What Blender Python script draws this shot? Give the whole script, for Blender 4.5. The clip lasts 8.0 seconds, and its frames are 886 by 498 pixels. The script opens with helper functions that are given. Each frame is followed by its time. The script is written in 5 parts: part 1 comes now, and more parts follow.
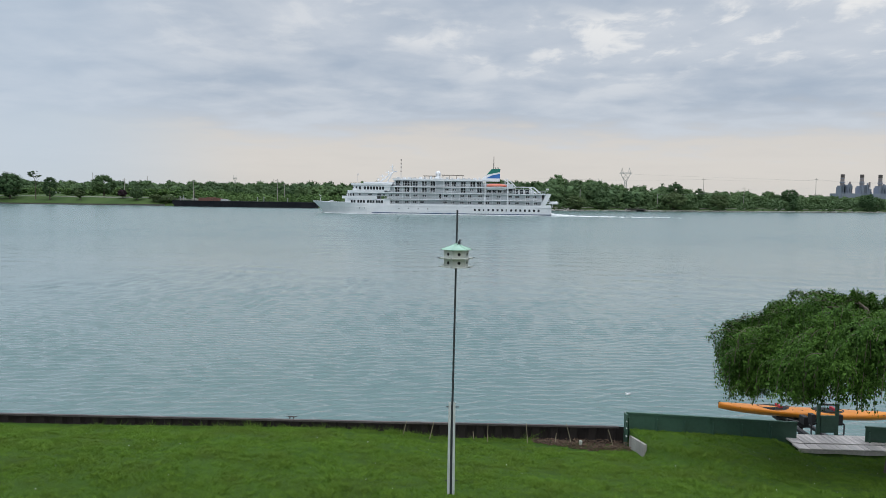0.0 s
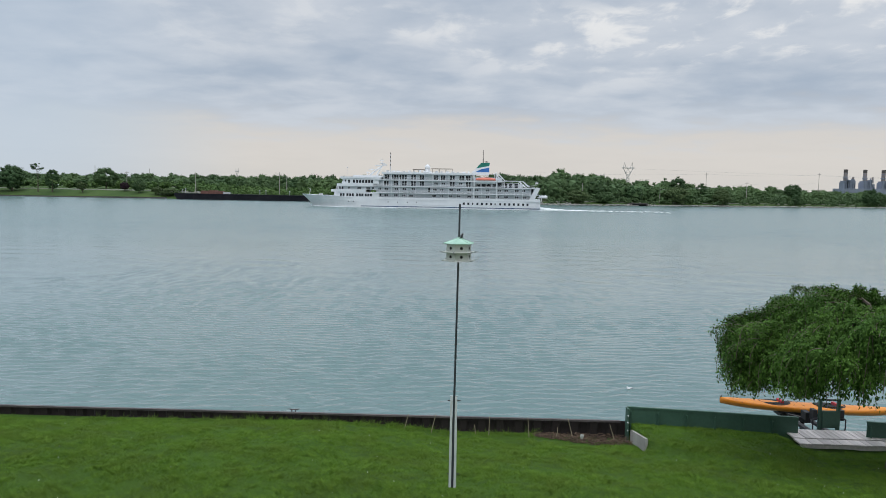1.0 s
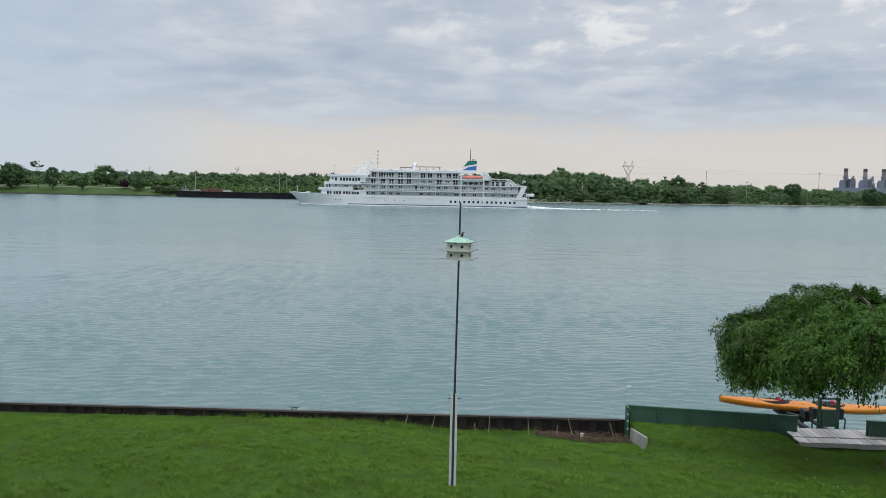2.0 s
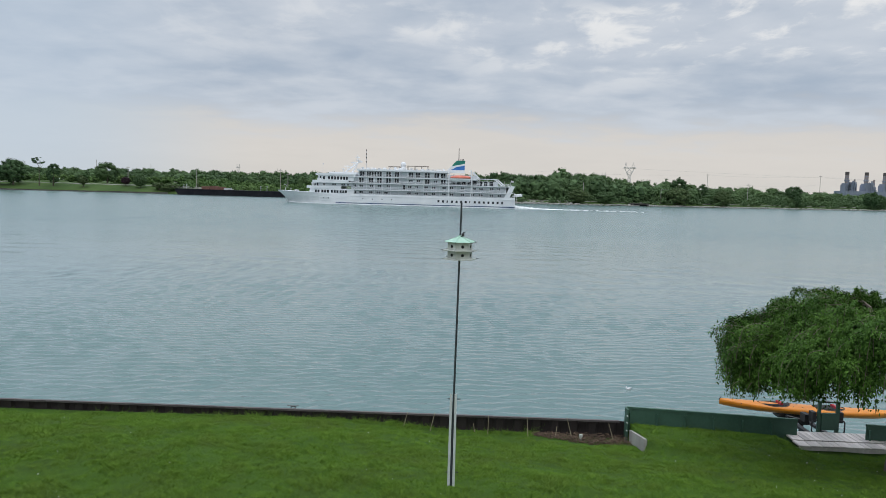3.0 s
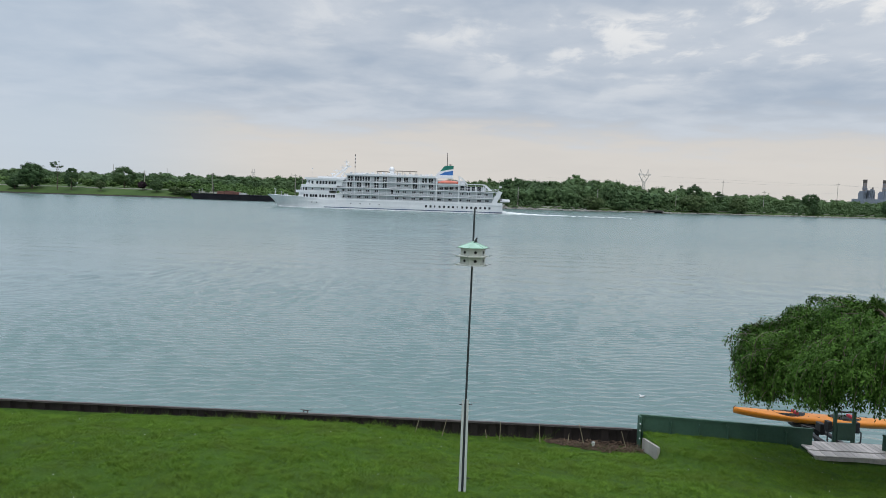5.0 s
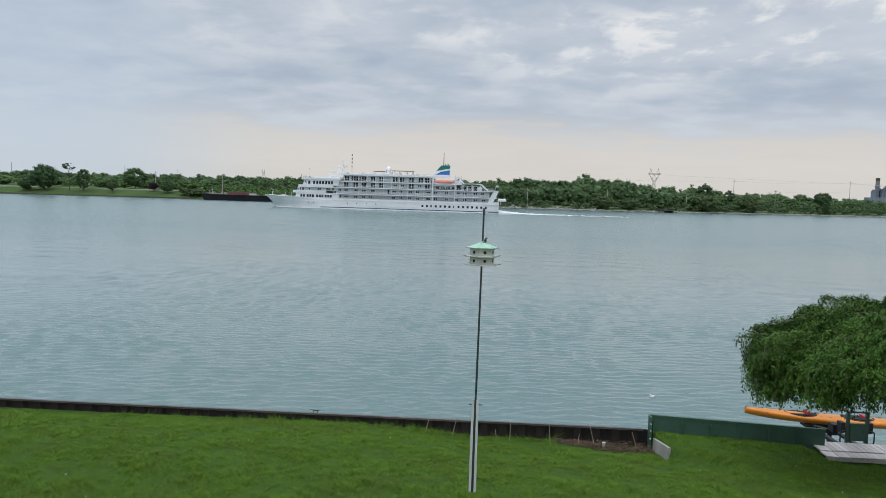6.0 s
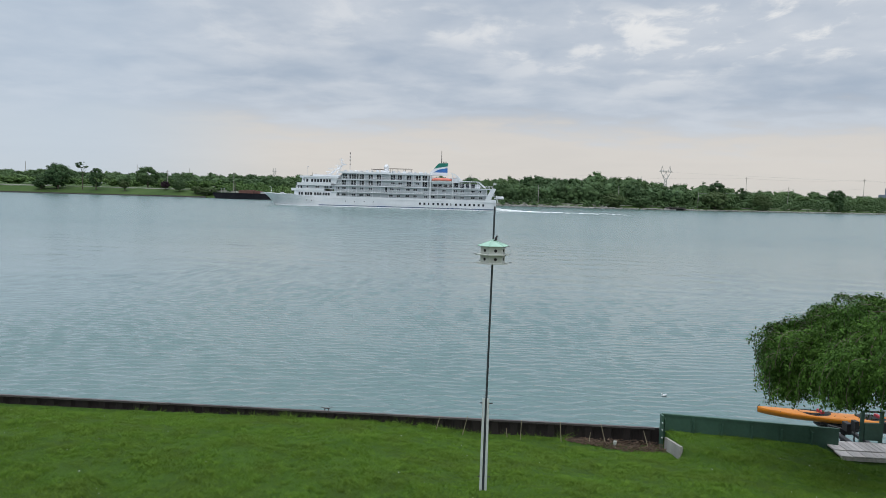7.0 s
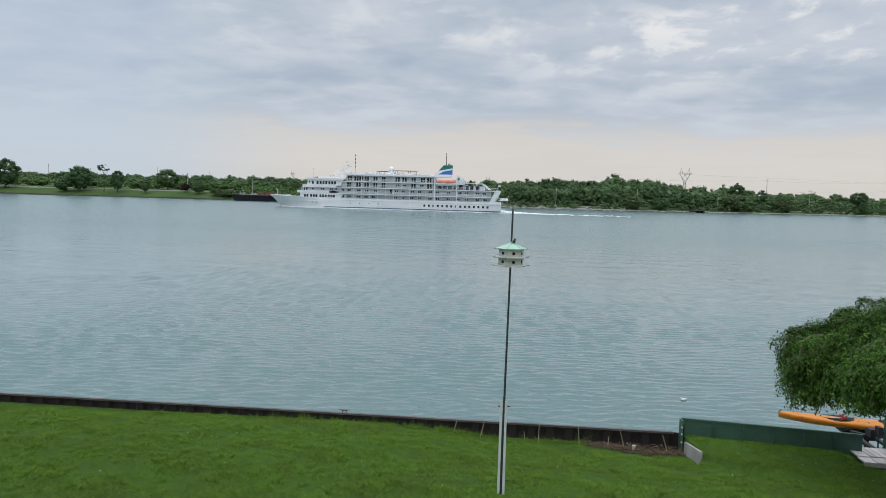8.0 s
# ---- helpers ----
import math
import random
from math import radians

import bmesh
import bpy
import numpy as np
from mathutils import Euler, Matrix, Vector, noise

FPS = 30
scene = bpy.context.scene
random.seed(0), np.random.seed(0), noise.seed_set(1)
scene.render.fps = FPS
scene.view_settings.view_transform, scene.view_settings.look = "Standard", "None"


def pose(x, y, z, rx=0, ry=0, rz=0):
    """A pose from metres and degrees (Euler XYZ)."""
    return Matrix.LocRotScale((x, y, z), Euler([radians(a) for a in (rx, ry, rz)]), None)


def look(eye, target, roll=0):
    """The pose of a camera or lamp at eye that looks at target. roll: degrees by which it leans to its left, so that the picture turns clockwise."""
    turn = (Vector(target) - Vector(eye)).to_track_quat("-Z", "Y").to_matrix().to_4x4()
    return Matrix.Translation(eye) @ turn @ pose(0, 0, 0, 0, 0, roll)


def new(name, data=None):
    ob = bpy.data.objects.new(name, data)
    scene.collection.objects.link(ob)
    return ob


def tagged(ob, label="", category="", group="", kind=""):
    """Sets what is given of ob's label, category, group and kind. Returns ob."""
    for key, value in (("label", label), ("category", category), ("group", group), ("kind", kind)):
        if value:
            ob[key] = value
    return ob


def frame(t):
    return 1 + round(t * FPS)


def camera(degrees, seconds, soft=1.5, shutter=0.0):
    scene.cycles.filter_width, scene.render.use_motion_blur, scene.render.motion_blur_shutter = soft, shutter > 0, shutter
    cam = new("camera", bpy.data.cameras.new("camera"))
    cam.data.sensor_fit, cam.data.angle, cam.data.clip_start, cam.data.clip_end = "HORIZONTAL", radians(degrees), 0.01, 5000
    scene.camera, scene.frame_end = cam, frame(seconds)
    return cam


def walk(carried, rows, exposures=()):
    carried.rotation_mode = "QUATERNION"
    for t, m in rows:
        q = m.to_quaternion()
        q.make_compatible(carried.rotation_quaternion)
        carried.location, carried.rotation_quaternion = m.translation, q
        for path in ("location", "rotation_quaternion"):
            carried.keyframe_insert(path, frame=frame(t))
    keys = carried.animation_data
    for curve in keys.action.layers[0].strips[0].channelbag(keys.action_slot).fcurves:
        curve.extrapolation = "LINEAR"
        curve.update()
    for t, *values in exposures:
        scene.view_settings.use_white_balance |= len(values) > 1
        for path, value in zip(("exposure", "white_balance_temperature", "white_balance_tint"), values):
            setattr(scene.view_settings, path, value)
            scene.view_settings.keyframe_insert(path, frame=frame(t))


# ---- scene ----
import itertools

cam = camera(63.0, 8.0, soft=0.5)
PATH = [
    (0, (0.0, 0.0, 7.0), (0.0, 1.995, 6.858), 0.8),
    (0.5, (-0.004, -0.01, 7.0), (-0.009, 1.984, 6.847), 0.9),
    (1, (-0.009, 0.004, 6.999), (-0.014, 1.998, 6.84), 1.0),
    (1.5, (-0.014, -0.021, 7.002), (-0.021, 1.972, 6.839), 1.0),
    (3, (-0.022, 0.01, 7.0), (-0.028, 2.003, 6.836), 1.6),
    (3.5, (-0.018, 0.0, 6.999), (-0.039, 1.994, 6.843), 2.0),
    (4, (-0.016, 0.0, 7.003), (-0.046, 1.994, 6.851), 2.1),
    (4.5, (-0.014, -0.021, 6.998), (-0.049, 1.973, 6.849), 2.0),
    (6, (-0.01, -0.015, 7.0), (-0.08, 1.978, 6.85), 1.7),
    (6.5, (-0.01, -0.006, 7.0), (-0.094, 1.987, 6.846), 1.6),
    (7, (-0.011, -0.002, 7.001), (-0.11, 1.989, 6.845), 1.6),
    (7.5, (-0.023, -0.015, 7.004), (-0.142, 1.975, 6.849), 1.7),
    (8, (-0.023, 0.009, 7.004), (-0.17, 1.998, 6.853), 1.6),
]
walk(cam, [(t, look(e, g, r)) for t, e, g, r in PATH])

# ---- world and sun ----
SUN_EL, SUN_AZ = 64.0, 200.0  # degrees; azimuth clockwise from +y


def build_world():
    w = bpy.data.worlds.new("overcast_sky")
    scene.world = w
    w.use_nodes = True
    nt = w.node_tree
    nt.nodes.clear()
    N, L = nt.nodes.new, nt.links.new

    def math_(op, a, b=None, clamp=False):
        n = N("ShaderNodeMath")
        n.operation, n.use_clamp = op, clamp
        for k, v in ((0, a), (1, b)):
            if v is None:
                continue
            if isinstance(v, (int, float)):
                n.inputs[k].default_value = v
            else:
                L(v, n.inputs[k])
        return n.outputs[0]

    def smooth(v, a, b):
        n = N("ShaderNodeMapRange")
        n.interpolation_type = "SMOOTHSTEP"
        L(v, n.inputs["Value"])
        n.inputs["From Min"].default_value, n.inputs["From Max"].default_value = a, b
        return n.outputs["Result"]

    def mix(f, a, b):
        n = N("ShaderNodeMix")
        n.data_type = "RGBA"
        if isinstance(f, (int, float)):
            n.inputs[0].default_value = f
        else:
            L(f, n.inputs[0])
        for k, v in ((6, a), (7, b)):
            if isinstance(v, tuple):
                n.inputs[k].default_value = (*v, 1)
            else:
                L(v, n.inputs[k])
        return n.outputs[2]

    tc = N("ShaderNodeTexCoord")
    sep = N("ShaderNodeSeparateXYZ")
    L(tc.outputs["Generated"], sep.inputs[0])
    up = math_("MAXIMUM", sep.outputs[2], 0.0)
    zz = math_("ADD", up, 0.13)
    flat = N("ShaderNodeCombineXYZ")
    L(math_("DIVIDE", sep.outputs[0], zz), flat.inputs[0])
    L(math_("DIVIDE", sep.outputs[1], zz), flat.inputs[1])

    def cloud(scale, detail, rough, dist, off, rz=0.0, stretch=1.0):
        m = N("ShaderNodeMapping")
        L(flat.outputs[0], m.inputs[0])
        m.inputs["Location"].default_value = off
        m.inputs["Rotation"].default_value = (0, 0, radians(rz))
        m.inputs["Scale"].default_value = (1.0, stretch, 1.0)
        n = N("ShaderNodeTexNoise")
        L(m.outputs[0], n.inputs["Vector"])
        n.inputs["Scale"].default_value, n.inputs["Detail"].default_value = scale, detail
        n.inputs["Roughness"].default_value, n.inputs["Distortion"].default_value = rough, dist
        return n.outputs["Fac"]

    broad = cloud(0.9, 2, 0.45, 0.2, (3.1, 1.7, 0), 16, 1.2)
    fine = cloud(2.6, 5, 0.52, 0.25, (0.4, 7.7, 0), 20, 1.25)
    body = math_("ADD", math_("ADD", math_("MULTIPLY", broad, 0.5), math_("MULTIPLY", fine, 0.35)), math_("MULTIPLY", cloud(5.0, 6, 0.55, 0.4, (5.2, 3.3, 0), 30, 0.7), 0.15))
    col = mix(smooth(body, 0.32, 0.64), (0.385, 0.46, 0.565), (0.605, 0.65, 0.715))
    puff = math_("ADD", math_("MULTIPLY", fine, 0.5), math_("MULTIPLY", cloud(6.5, 6, 0.58, 0.5, (2.4, 1.1, 0), 24, 0.62), 0.5))
    gaps = math_("MULTIPLY", smooth(puff, 0.485, 0.615), smooth(broad, 0.40, 0.58))
    gaps = math_("MULTIPLY", gaps, math_("ADD", 0.3, math_("MULTIPLY", smooth(sep.outputs[0], -0.25, 0.3), 0.7)))
    gaps = math_("MULTIPLY", gaps, smooth(up, 0.11, 0.22))
    col = mix(math_("MULTIPLY", gaps, 0.75), col, (0.92, 0.91, 0.89))
    # thin cloud low over the horizon, warmer to the east
    east = smooth(sep.outputs[0], -0.52, -0.22)
    lift = math_("ADD", up, math_("MULTIPLY", math_("SUBTRACT", body, 0.5), 0.20))
    low = math_("SUBTRACT", 1.0, smooth(lift, 0.06, 0.115))
    col = mix(math_("MULTIPLY", low, 0.85), col, mix(east, (0.59, 0.645, 0.70), (0.72, 0.672, 0.62)))
    floor_ = math_("SUBTRACT", 1.0, smooth(up, 0.0, 0.05))
    col = mix(math_("MULTIPLY", floor_, 0.6), col, mix(east, (0.60, 0.645, 0.665), (0.66, 0.64, 0.61)))
    west = math_("SUBTRACT", 1.0, smooth(sep.outputs[0], -0.52, -0.25))
    col = mix(math_("MULTIPLY", west, 0.45), col, (0.53, 0.63, 0.75))
    # an overcast sky brightens towards the zenith
    gain = math_("ADD", 1.0, math_("MULTIPLY", smooth(up, 0.5, 1.0), 2.35))
    bg = N("ShaderNodeBackground")
    L(col, bg.inputs["Color"])
    L(gain, bg.inputs["Strength"])
    sky = N("ShaderNodeTexSky")
    sky.sky_type, sky.sun_disc = "NISHITA", False
    sky.sun_elevation, sky.sun_rotation = radians(SUN_EL), radians(SUN_AZ)
    clear = N("ShaderNodeBackground")
    L(sky.outputs[0], clear.inputs["Color"])
    clear.inputs["Strength"].default_value = 0.08
    both = N("ShaderNodeMixShader")
    both.inputs[0].default_value = 0.93
    L(clear.outputs[0], both.inputs[1])
    L(bg.outputs[0], both.inputs[2])
    out = N("ShaderNodeOutputWorld")
    L(both.outputs[0], out.inputs["Surface"])


build_world()
sun = new("sun", bpy.data.lights.new("sun", "SUN"))
sun.data.energy, sun.data.angle, sun.data.color = 0.85, radians(55), (1.0, 0.96, 0.9)
sa, se = radians(SUN_AZ), radians(SUN_EL)
sun.matrix_world = look((60 * math.sin(sa) * math.cos(se), 60 * math.cos(sa) * math.cos(se), 60 * math.sin(se)), (0, 0, 0))
scene.view_settings.exposure = 0.0


# ---- materials ----
def surface(name, a, b, scale=4.0, rough=0.6, metal=0.0, bump=0.0, fine=60.0, island=0.0, obj=0.0, spec=0.5, stretch=(1, 1, 1), rvar=0.1):
    """Two-scale mottling between the colours a and b, with relief."""
    m = bpy.data.materials.new(name)
    m.use_nodes = True
    nt = m.node_tree
    N, L = nt.nodes.new, nt.links.new
    p = nt.nodes["Principled BSDF"]
    tc = N("ShaderNodeTexCoord")
    mp = N("ShaderNodeMapping")
    mp.inputs["Scale"].default_value = stretch
    L(tc.outputs["Object"], mp.inputs[0])
    n1, n2 = N("ShaderNodeTexNoise"), N("ShaderNodeTexNoise")
    for n, sc in ((n1, scale), (n2, fine)):
        L(mp.outputs[0], n.inputs["Vector"])
        n.inputs["Scale"].default_value, n.inputs["Detail"].default_value = sc, 4
    add = N("ShaderNodeMath")
    add.operation = "MULTIPLY_ADD"
    L(n2.outputs["Fac"], add.inputs[0])
    add.inputs[1].default_value = 0.5
    L(n1.outputs["Fac"], add.inputs[2])
    rng = N("ShaderNodeMapRange")
    L(add.outputs[0], rng.inputs["Value"])
    rng.inputs["From Min"].default_value, rng.inputs["From Max"].default_value = 0.5, 1.0
    mx = N("ShaderNodeMix")
    mx.data_type = "RGBA"
    L(rng.outputs[0], mx.inputs[0])
    mx.inputs[6].default_value, mx.inputs[7].default_value = (*a, 1), (*b, 1)
    col = mx.outputs[2]
    if island or obj:
        if island:
            g = N("ShaderNodeNewGeometry").outputs["Random Per Island"]
        else:
            g = N("ShaderNodeObjectInfo").outputs["Random"]
        r2 = N("ShaderNodeMapRange")
        L(g, r2.inputs["Value"])
        amt = island or obj
        r2.inputs["To Min"].default_value, r2.inputs["To Max"].default_value = 1 - amt, 1 + amt
        hs = N("ShaderNodeHueSaturation")
        L(r2.outputs[0], hs.inputs["Value"])
        L(col, hs.inputs["Color"])
        col = hs.outputs[0]
    L(col, p.inputs["Base Color"])
    r3 = N("ShaderNodeMapRange")
    L(n1.outputs["Fac"], r3.inputs["Value"])
    r3.inputs["To Min"].default_value, r3.inputs["To Max"].default_value = max(0.02, rough - rvar), min(1, rough + rvar)
    L(r3.outputs[0], p.inputs["Roughness"])
    p.inputs["Metallic"].default_value = metal
    p.inputs["Specular IOR Level"].default_value = spec
    if bump:
        bp = N("ShaderNodeBump")
        L(n2.outputs["Fac"], bp.inputs["Height"])
        bp.inputs["Strength"].default_value, bp.inputs["Distance"].default_value = 0.5, bump
        L(bp.outputs[0], p.inputs["Normal"])
    return m


def leaf_material(name, a, b, island=0.35, scale=0.5):
    m = surface(name, a, b, scale=scale, rough=0.7, island=island, fine=9.0, spec=0.15)
    p = m.node_tree.nodes["Principled BSDF"]
    p.inputs["Subsurface Weight"].default_value = 0.0
    return m


def water_material():
    m = bpy.data.materials.new("river_water")
    m.use_nodes = True
    nt = m.node_tree
    N, L = nt.nodes.new, nt.links.new
    p = nt.nodes["Principled BSDF"]
    tc = N("ShaderNodeTexCoord")

    def noise_(scale, stretch, detail=4, rz=0.0):
        mp = N("ShaderNodeMapping")
        mp.inputs["Scale"].default_value = stretch
        mp.inputs["Rotation"].default_value = (0, 0, radians(rz))
        L(tc.outputs["Object"], mp.inputs[0])
        n = N("ShaderNodeTexNoise")
        L(mp.outputs[0], n.inputs["Vector"])
        n.inputs["Scale"].default_value, n.inputs["Detail"].default_value = scale, detail
        return n.outputs["Fac"]

    ripple = noise_(3.4, (0.4, 1.2, 1), 3, 5)
    chop = noise_(0.4, (0.45, 1.2, 1), 2, -5)
    swirl = noise_(0.04, (0.22, 1.0, 1), 4)
    cr = N("ShaderNodeMix")
    cr.data_type = "RGBA"
    L(swirl, cr.inputs[0])
    cr.inputs[6].default_value, cr.inputs[7].default_value = (0.104, 0.174, 0.166, 1), (0.130, 0.204, 0.196, 1)
    L(cr.outputs[2], p.inputs["Base Color"])
    p.inputs["IOR"].default_value = 1.46
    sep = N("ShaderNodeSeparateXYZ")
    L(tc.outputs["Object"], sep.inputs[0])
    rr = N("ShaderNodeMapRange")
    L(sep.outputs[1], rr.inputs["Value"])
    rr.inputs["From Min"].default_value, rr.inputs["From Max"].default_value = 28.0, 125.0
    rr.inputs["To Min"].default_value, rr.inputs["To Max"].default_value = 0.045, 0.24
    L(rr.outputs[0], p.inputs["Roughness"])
    st = N("ShaderNodeMapRange")
    L(swirl, st.inputs["Value"])
    st.inputs["From Min"].default_value, st.inputs["From Max"].default_value = 0.35, 0.65
    st.inputs["To Min"].default_value, st.inputs["To Max"].default_value = 0.35, 1.0
    b1, b2 = N("ShaderNodeBump"), N("ShaderNodeBump")
    for b, h, d in ((b1, chop, 0.035), (b2, ripple, 0.024)):
        L(h, b.inputs["Height"])
        L(st.outputs[0], b.inputs["Strength"])
        b.inputs["Distance"].default_value = d
    L(b1.outputs[0], b2.inputs["Normal"])
    L(b2.outputs[0], p.inputs["Normal"])
    return m


def glass_dark(name, c=(0.02, 0.025, 0.03)):
    m = surface(name, c, tuple(v * 1.6 for v in c), scale=0.7, rough=0.12, obj=0.5, rvar=0.03, spec=0.22)
    return m


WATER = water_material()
def turf_material(name, dark, mid, light, island=0.0):
    """Mown grass: broad tired and lush patches, hand-sized mottling, fine grain."""
    m = surface(name, mid, light, scale=5.0, rough=0.85, fine=42.0, bump=0.0 if island else 0.02, spec=0.15, island=island)
    nt = m.node_tree
    N, L = nt.nodes.new, nt.links.new
    p = nt.nodes["Principled BSDF"]
    old = p.inputs["Base Color"].links[0].from_socket
    tc = N("ShaderNodeTexCoord")
    n = N("ShaderNodeTexNoise")
    n.inputs["Scale"].default_value, n.inputs["Detail"].default_value, n.inputs["Distortion"].default_value = 0.85, 5, 0.6
    L(tc.outputs["Object"], n.inputs["Vector"])
    r = N("ShaderNodeMapRange")
    r.inputs["From Min"].default_value, r.inputs["From Max"].default_value = 0.42, 0.68
    L(n.outputs["Fac"], r.inputs["Value"])
    mx = N("ShaderNodeMix")
    mx.data_type = "RGBA"
    L(r.outputs[0], mx.inputs[0])
    L(old, mx.inputs[6])
    mx.inputs[7].default_value = (*dark, 1)
    L(mx.outputs[2], p.inputs["Base Color"])
    return m


LAWN = turf_material("lawn_turf", (0.034, 0.068, 0.009), (0.030, 0.072, 0.008), (0.048, 0.098, 0.012))
BLADE = turf_material("grass_blade", (0.104, 0.170, 0.025), (0.076, 0.158, 0.016), (0.138, 0.240, 0.031), 0.22)
FARGRASS = surface("bank_grass", (0.042, 0.078, 0.022), (0.075, 0.118, 0.036), scale=0.05, rough=0.95, fine=0.6, spec=0.1)
WOODLEAF = leaf_material("woodland_leaf", (0.056, 0.099, 0.044), (0.096, 0.154, 0.061), 0.14, 0.02)
MIDLEAF = leaf_material("light_woodland_leaf", (0.066, 0.116, 0.047), (0.107, 0.169, 0.065), 0.14, 0.02)
SCRUBLEAF = leaf_material("scrub_leaf", (0.075, 0.142, 0.042), (0.125, 0.20, 0.066), 0.14, 0.03)
DARKLEAF = leaf_material("dark_leaf", (0.042, 0.081, 0.035), (0.068, 0.118, 0.046), 0.14, 0.05)
OLIVELEAF = leaf_material("olive_leaf", (0.065, 0.10, 0.04), (0.10, 0.14, 0.055), 0.35, 0.05)
PURPLELEAF = leaf_material("purple_leaf", (0.03, 0.018, 0.025), (0.055, 0.03, 0.04), 0.35, 0.05)
TREELEAF = leaf_material("weeping_leaf", (0.027, 0.074, 0.010), (0.074, 0.148, 0.022), 0.38, 0.6)
BARK = surface("bark", (0.07, 0.055, 0.042), (0.16, 0.13, 0.10), scale=3, rough=0.9, bump=0.02, fine=25, stretch=(1, 1, 0.3))
STEEL_RUST = surface("rusted_sheet_pile", (0.007, 0.0055, 0.0055), (0.026, 0.018, 0.015), scale=1.8, rough=0.85, bump=0.006, fine=22, stretch=(1, 1, 0.4))
CAP = surface("wall_cap_steel", (0.05, 0.042, 0.042), (0.13, 0.11, 0.105), scale=1.2, rough=0.6, bump=0.003, fine=30)
GREENPAINT = surface("faded_green_paint", (0.028, 0.075, 0.05), (0.05, 0.115, 0.078), scale=1.1, rough=0.6, bump=0.003, fine=14)
CONCRETE = surface("weathered_concrete", (0.25, 0.24, 0.22), (0.42, 0.41, 0.37), scale=2.2, rough=0.9, bump=0.006, fine=30)
DECKWOOD = surface("weathered_deck_wood", (0.50, 0.45, 0.42), (0.72, 0.66, 0.62), scale=2.5, rough=0.85, bump=0.004, fine=30, obj=0.22, stretch=(4, 0.6, 1))
KAYAK = surface("orange_plastic", (0.60, 0.185, 0.012), (0.74, 0.255, 0.016), scale=0.8, rough=0.32, fine=12)
BLACK = surface("black_rubber", (0.012, 0.012, 0.013), (0.03, 0.03, 0.032), scale=4, rough=0.6)
RED = surface("red_fabric", (0.30, 0.02, 0.03), (0.42, 0.04, 0.05), scale=9, rough=0.8)
GALV = surface("galvanised_steel", (0.48, 0.51, 0.51), (0.64, 0.67, 0.66), scale=3, rough=0.5, metal=0.1, fine=40)
DARKPOLE = surface("dark_pole_paint", (0.02, 0.026, 0.03), (0.045, 0.052, 0.058), scale=6, rough=0.5)
HOUSEWHITE = surface("cream_enamel", (0.42, 0.44, 0.40), (0.55, 0.57, 0.52), scale=7, rough=0.5, bump=0.002)
ROOFGREEN = surface("mint_green_roof", (0.30, 0.50, 0.38), (0.42, 0.62, 0.50), scale=9, rough=0.5)
# near-black for the shade inside openings, put on solid pieces
HOLE_SHADE = surface("opening_shade", (0.008, 0.008, 0.008), (0.015, 0.015, 0.014), rough=0.9)
SHIPWHITE = surface("ship_white_paint", (0.72, 0.74, 0.76), (0.84, 0.85, 0.86), scale=0.25, rough=0.4, fine=2.5)
# cabin walls greyed below the hull white: walkway shade is in this colour
SHIPWALL_SHADED = surface("shaded_cabin_wall_paint", (0.45, 0.48, 0.50), (0.58, 0.61, 0.63), scale=0.3, rough=0.5, fine=2.5)
NAVY = surface("navy_stripe_paint", (0.02, 0.05, 0.12), (0.03, 0.07, 0.16), scale=0.5, rough=0.4)
FUNNELGREEN = surface("funnel_green_paint", (0.01, 0.16, 0.12), (0.015, 0.22, 0.16), scale=0.7, rough=0.4)
FUNNELBLUE = surface("funnel_blue_paint", (0.03, 0.14, 0.42), (0.045, 0.19, 0.52), scale=0.7, rough=0.4)
BOATORANGE = surface("lifeboat_orange", (0.60, 0.14, 0.09), (0.70, 0.20, 0.13), scale=0.7, rough=0.45)
SHIPGLASS = glass_dark("ship_window_glass")
SHIPSTEEL = surface("ship_grey_steel", (0.45, 0.46, 0.47), (0.6, 0.61, 0.62), scale=0.6, rough=0.5)
DARKSTEEL = surface("dark_mast_steel", (0.05, 0.045, 0.045), (0.11, 0.09, 0.085), scale=0.7, rough=0.6)
FOAM = surface("white_foam", (0.75, 0.78, 0.79), (0.9, 0.92, 0.92), scale=0.6, rough=0.9, fine=6)
BARGE = surface("barge_black_hull", (0.006, 0.007, 0.011), (0.02, 0.02, 0.025), spec=0.15, scale=0.25, rough=0.7, fine=1.5)
AWNING = surface("tan_awning_canvas", (0.20, 0.17, 0.14), (0.32, 0.28, 0.23), scale=0.5, rough=0.85, fine=5.0)
RUSTRED = surface("rust_red_steel", (0.15, 0.07, 0.055), (0.26, 0.13, 0.10), scale=0.4, rough=0.8, fine=2.0)
RIPRAP = surface("bank_stone", (0.17, 0.16, 0.15), (0.36, 0.35, 0.32), scale=0.5, rough=0.95, island=0.3, fine=3)
SHOREWALL = surface("dark_shore_wall", (0.05, 0.045, 0.04), (0.13, 0.12, 0.11), scale=0.2, rough=0.9, fine=2)
PATH_GREY = surface("pale_road", (0.36, 0.35, 0.32), (0.50, 0.49, 0.45), scale=0.1, rough=0.9, fine=1.5)
# pole grey lifted to put the far bank's haze into the colour
WOODPOLE_HAZED = surface("hazed_grey_utility_pole", (0.30, 0.28, 0.26), (0.44, 0.41, 0.38), scale=0.6, rough=0.9)
# galvanised grey made paler: distance haze is mixed into this colour
PYLON_HAZED = surface("hazed_pylon_galvanised", (0.40, 0.40, 0.40), (0.50, 0.50, 0.49), scale=0.3, rough=0.6)
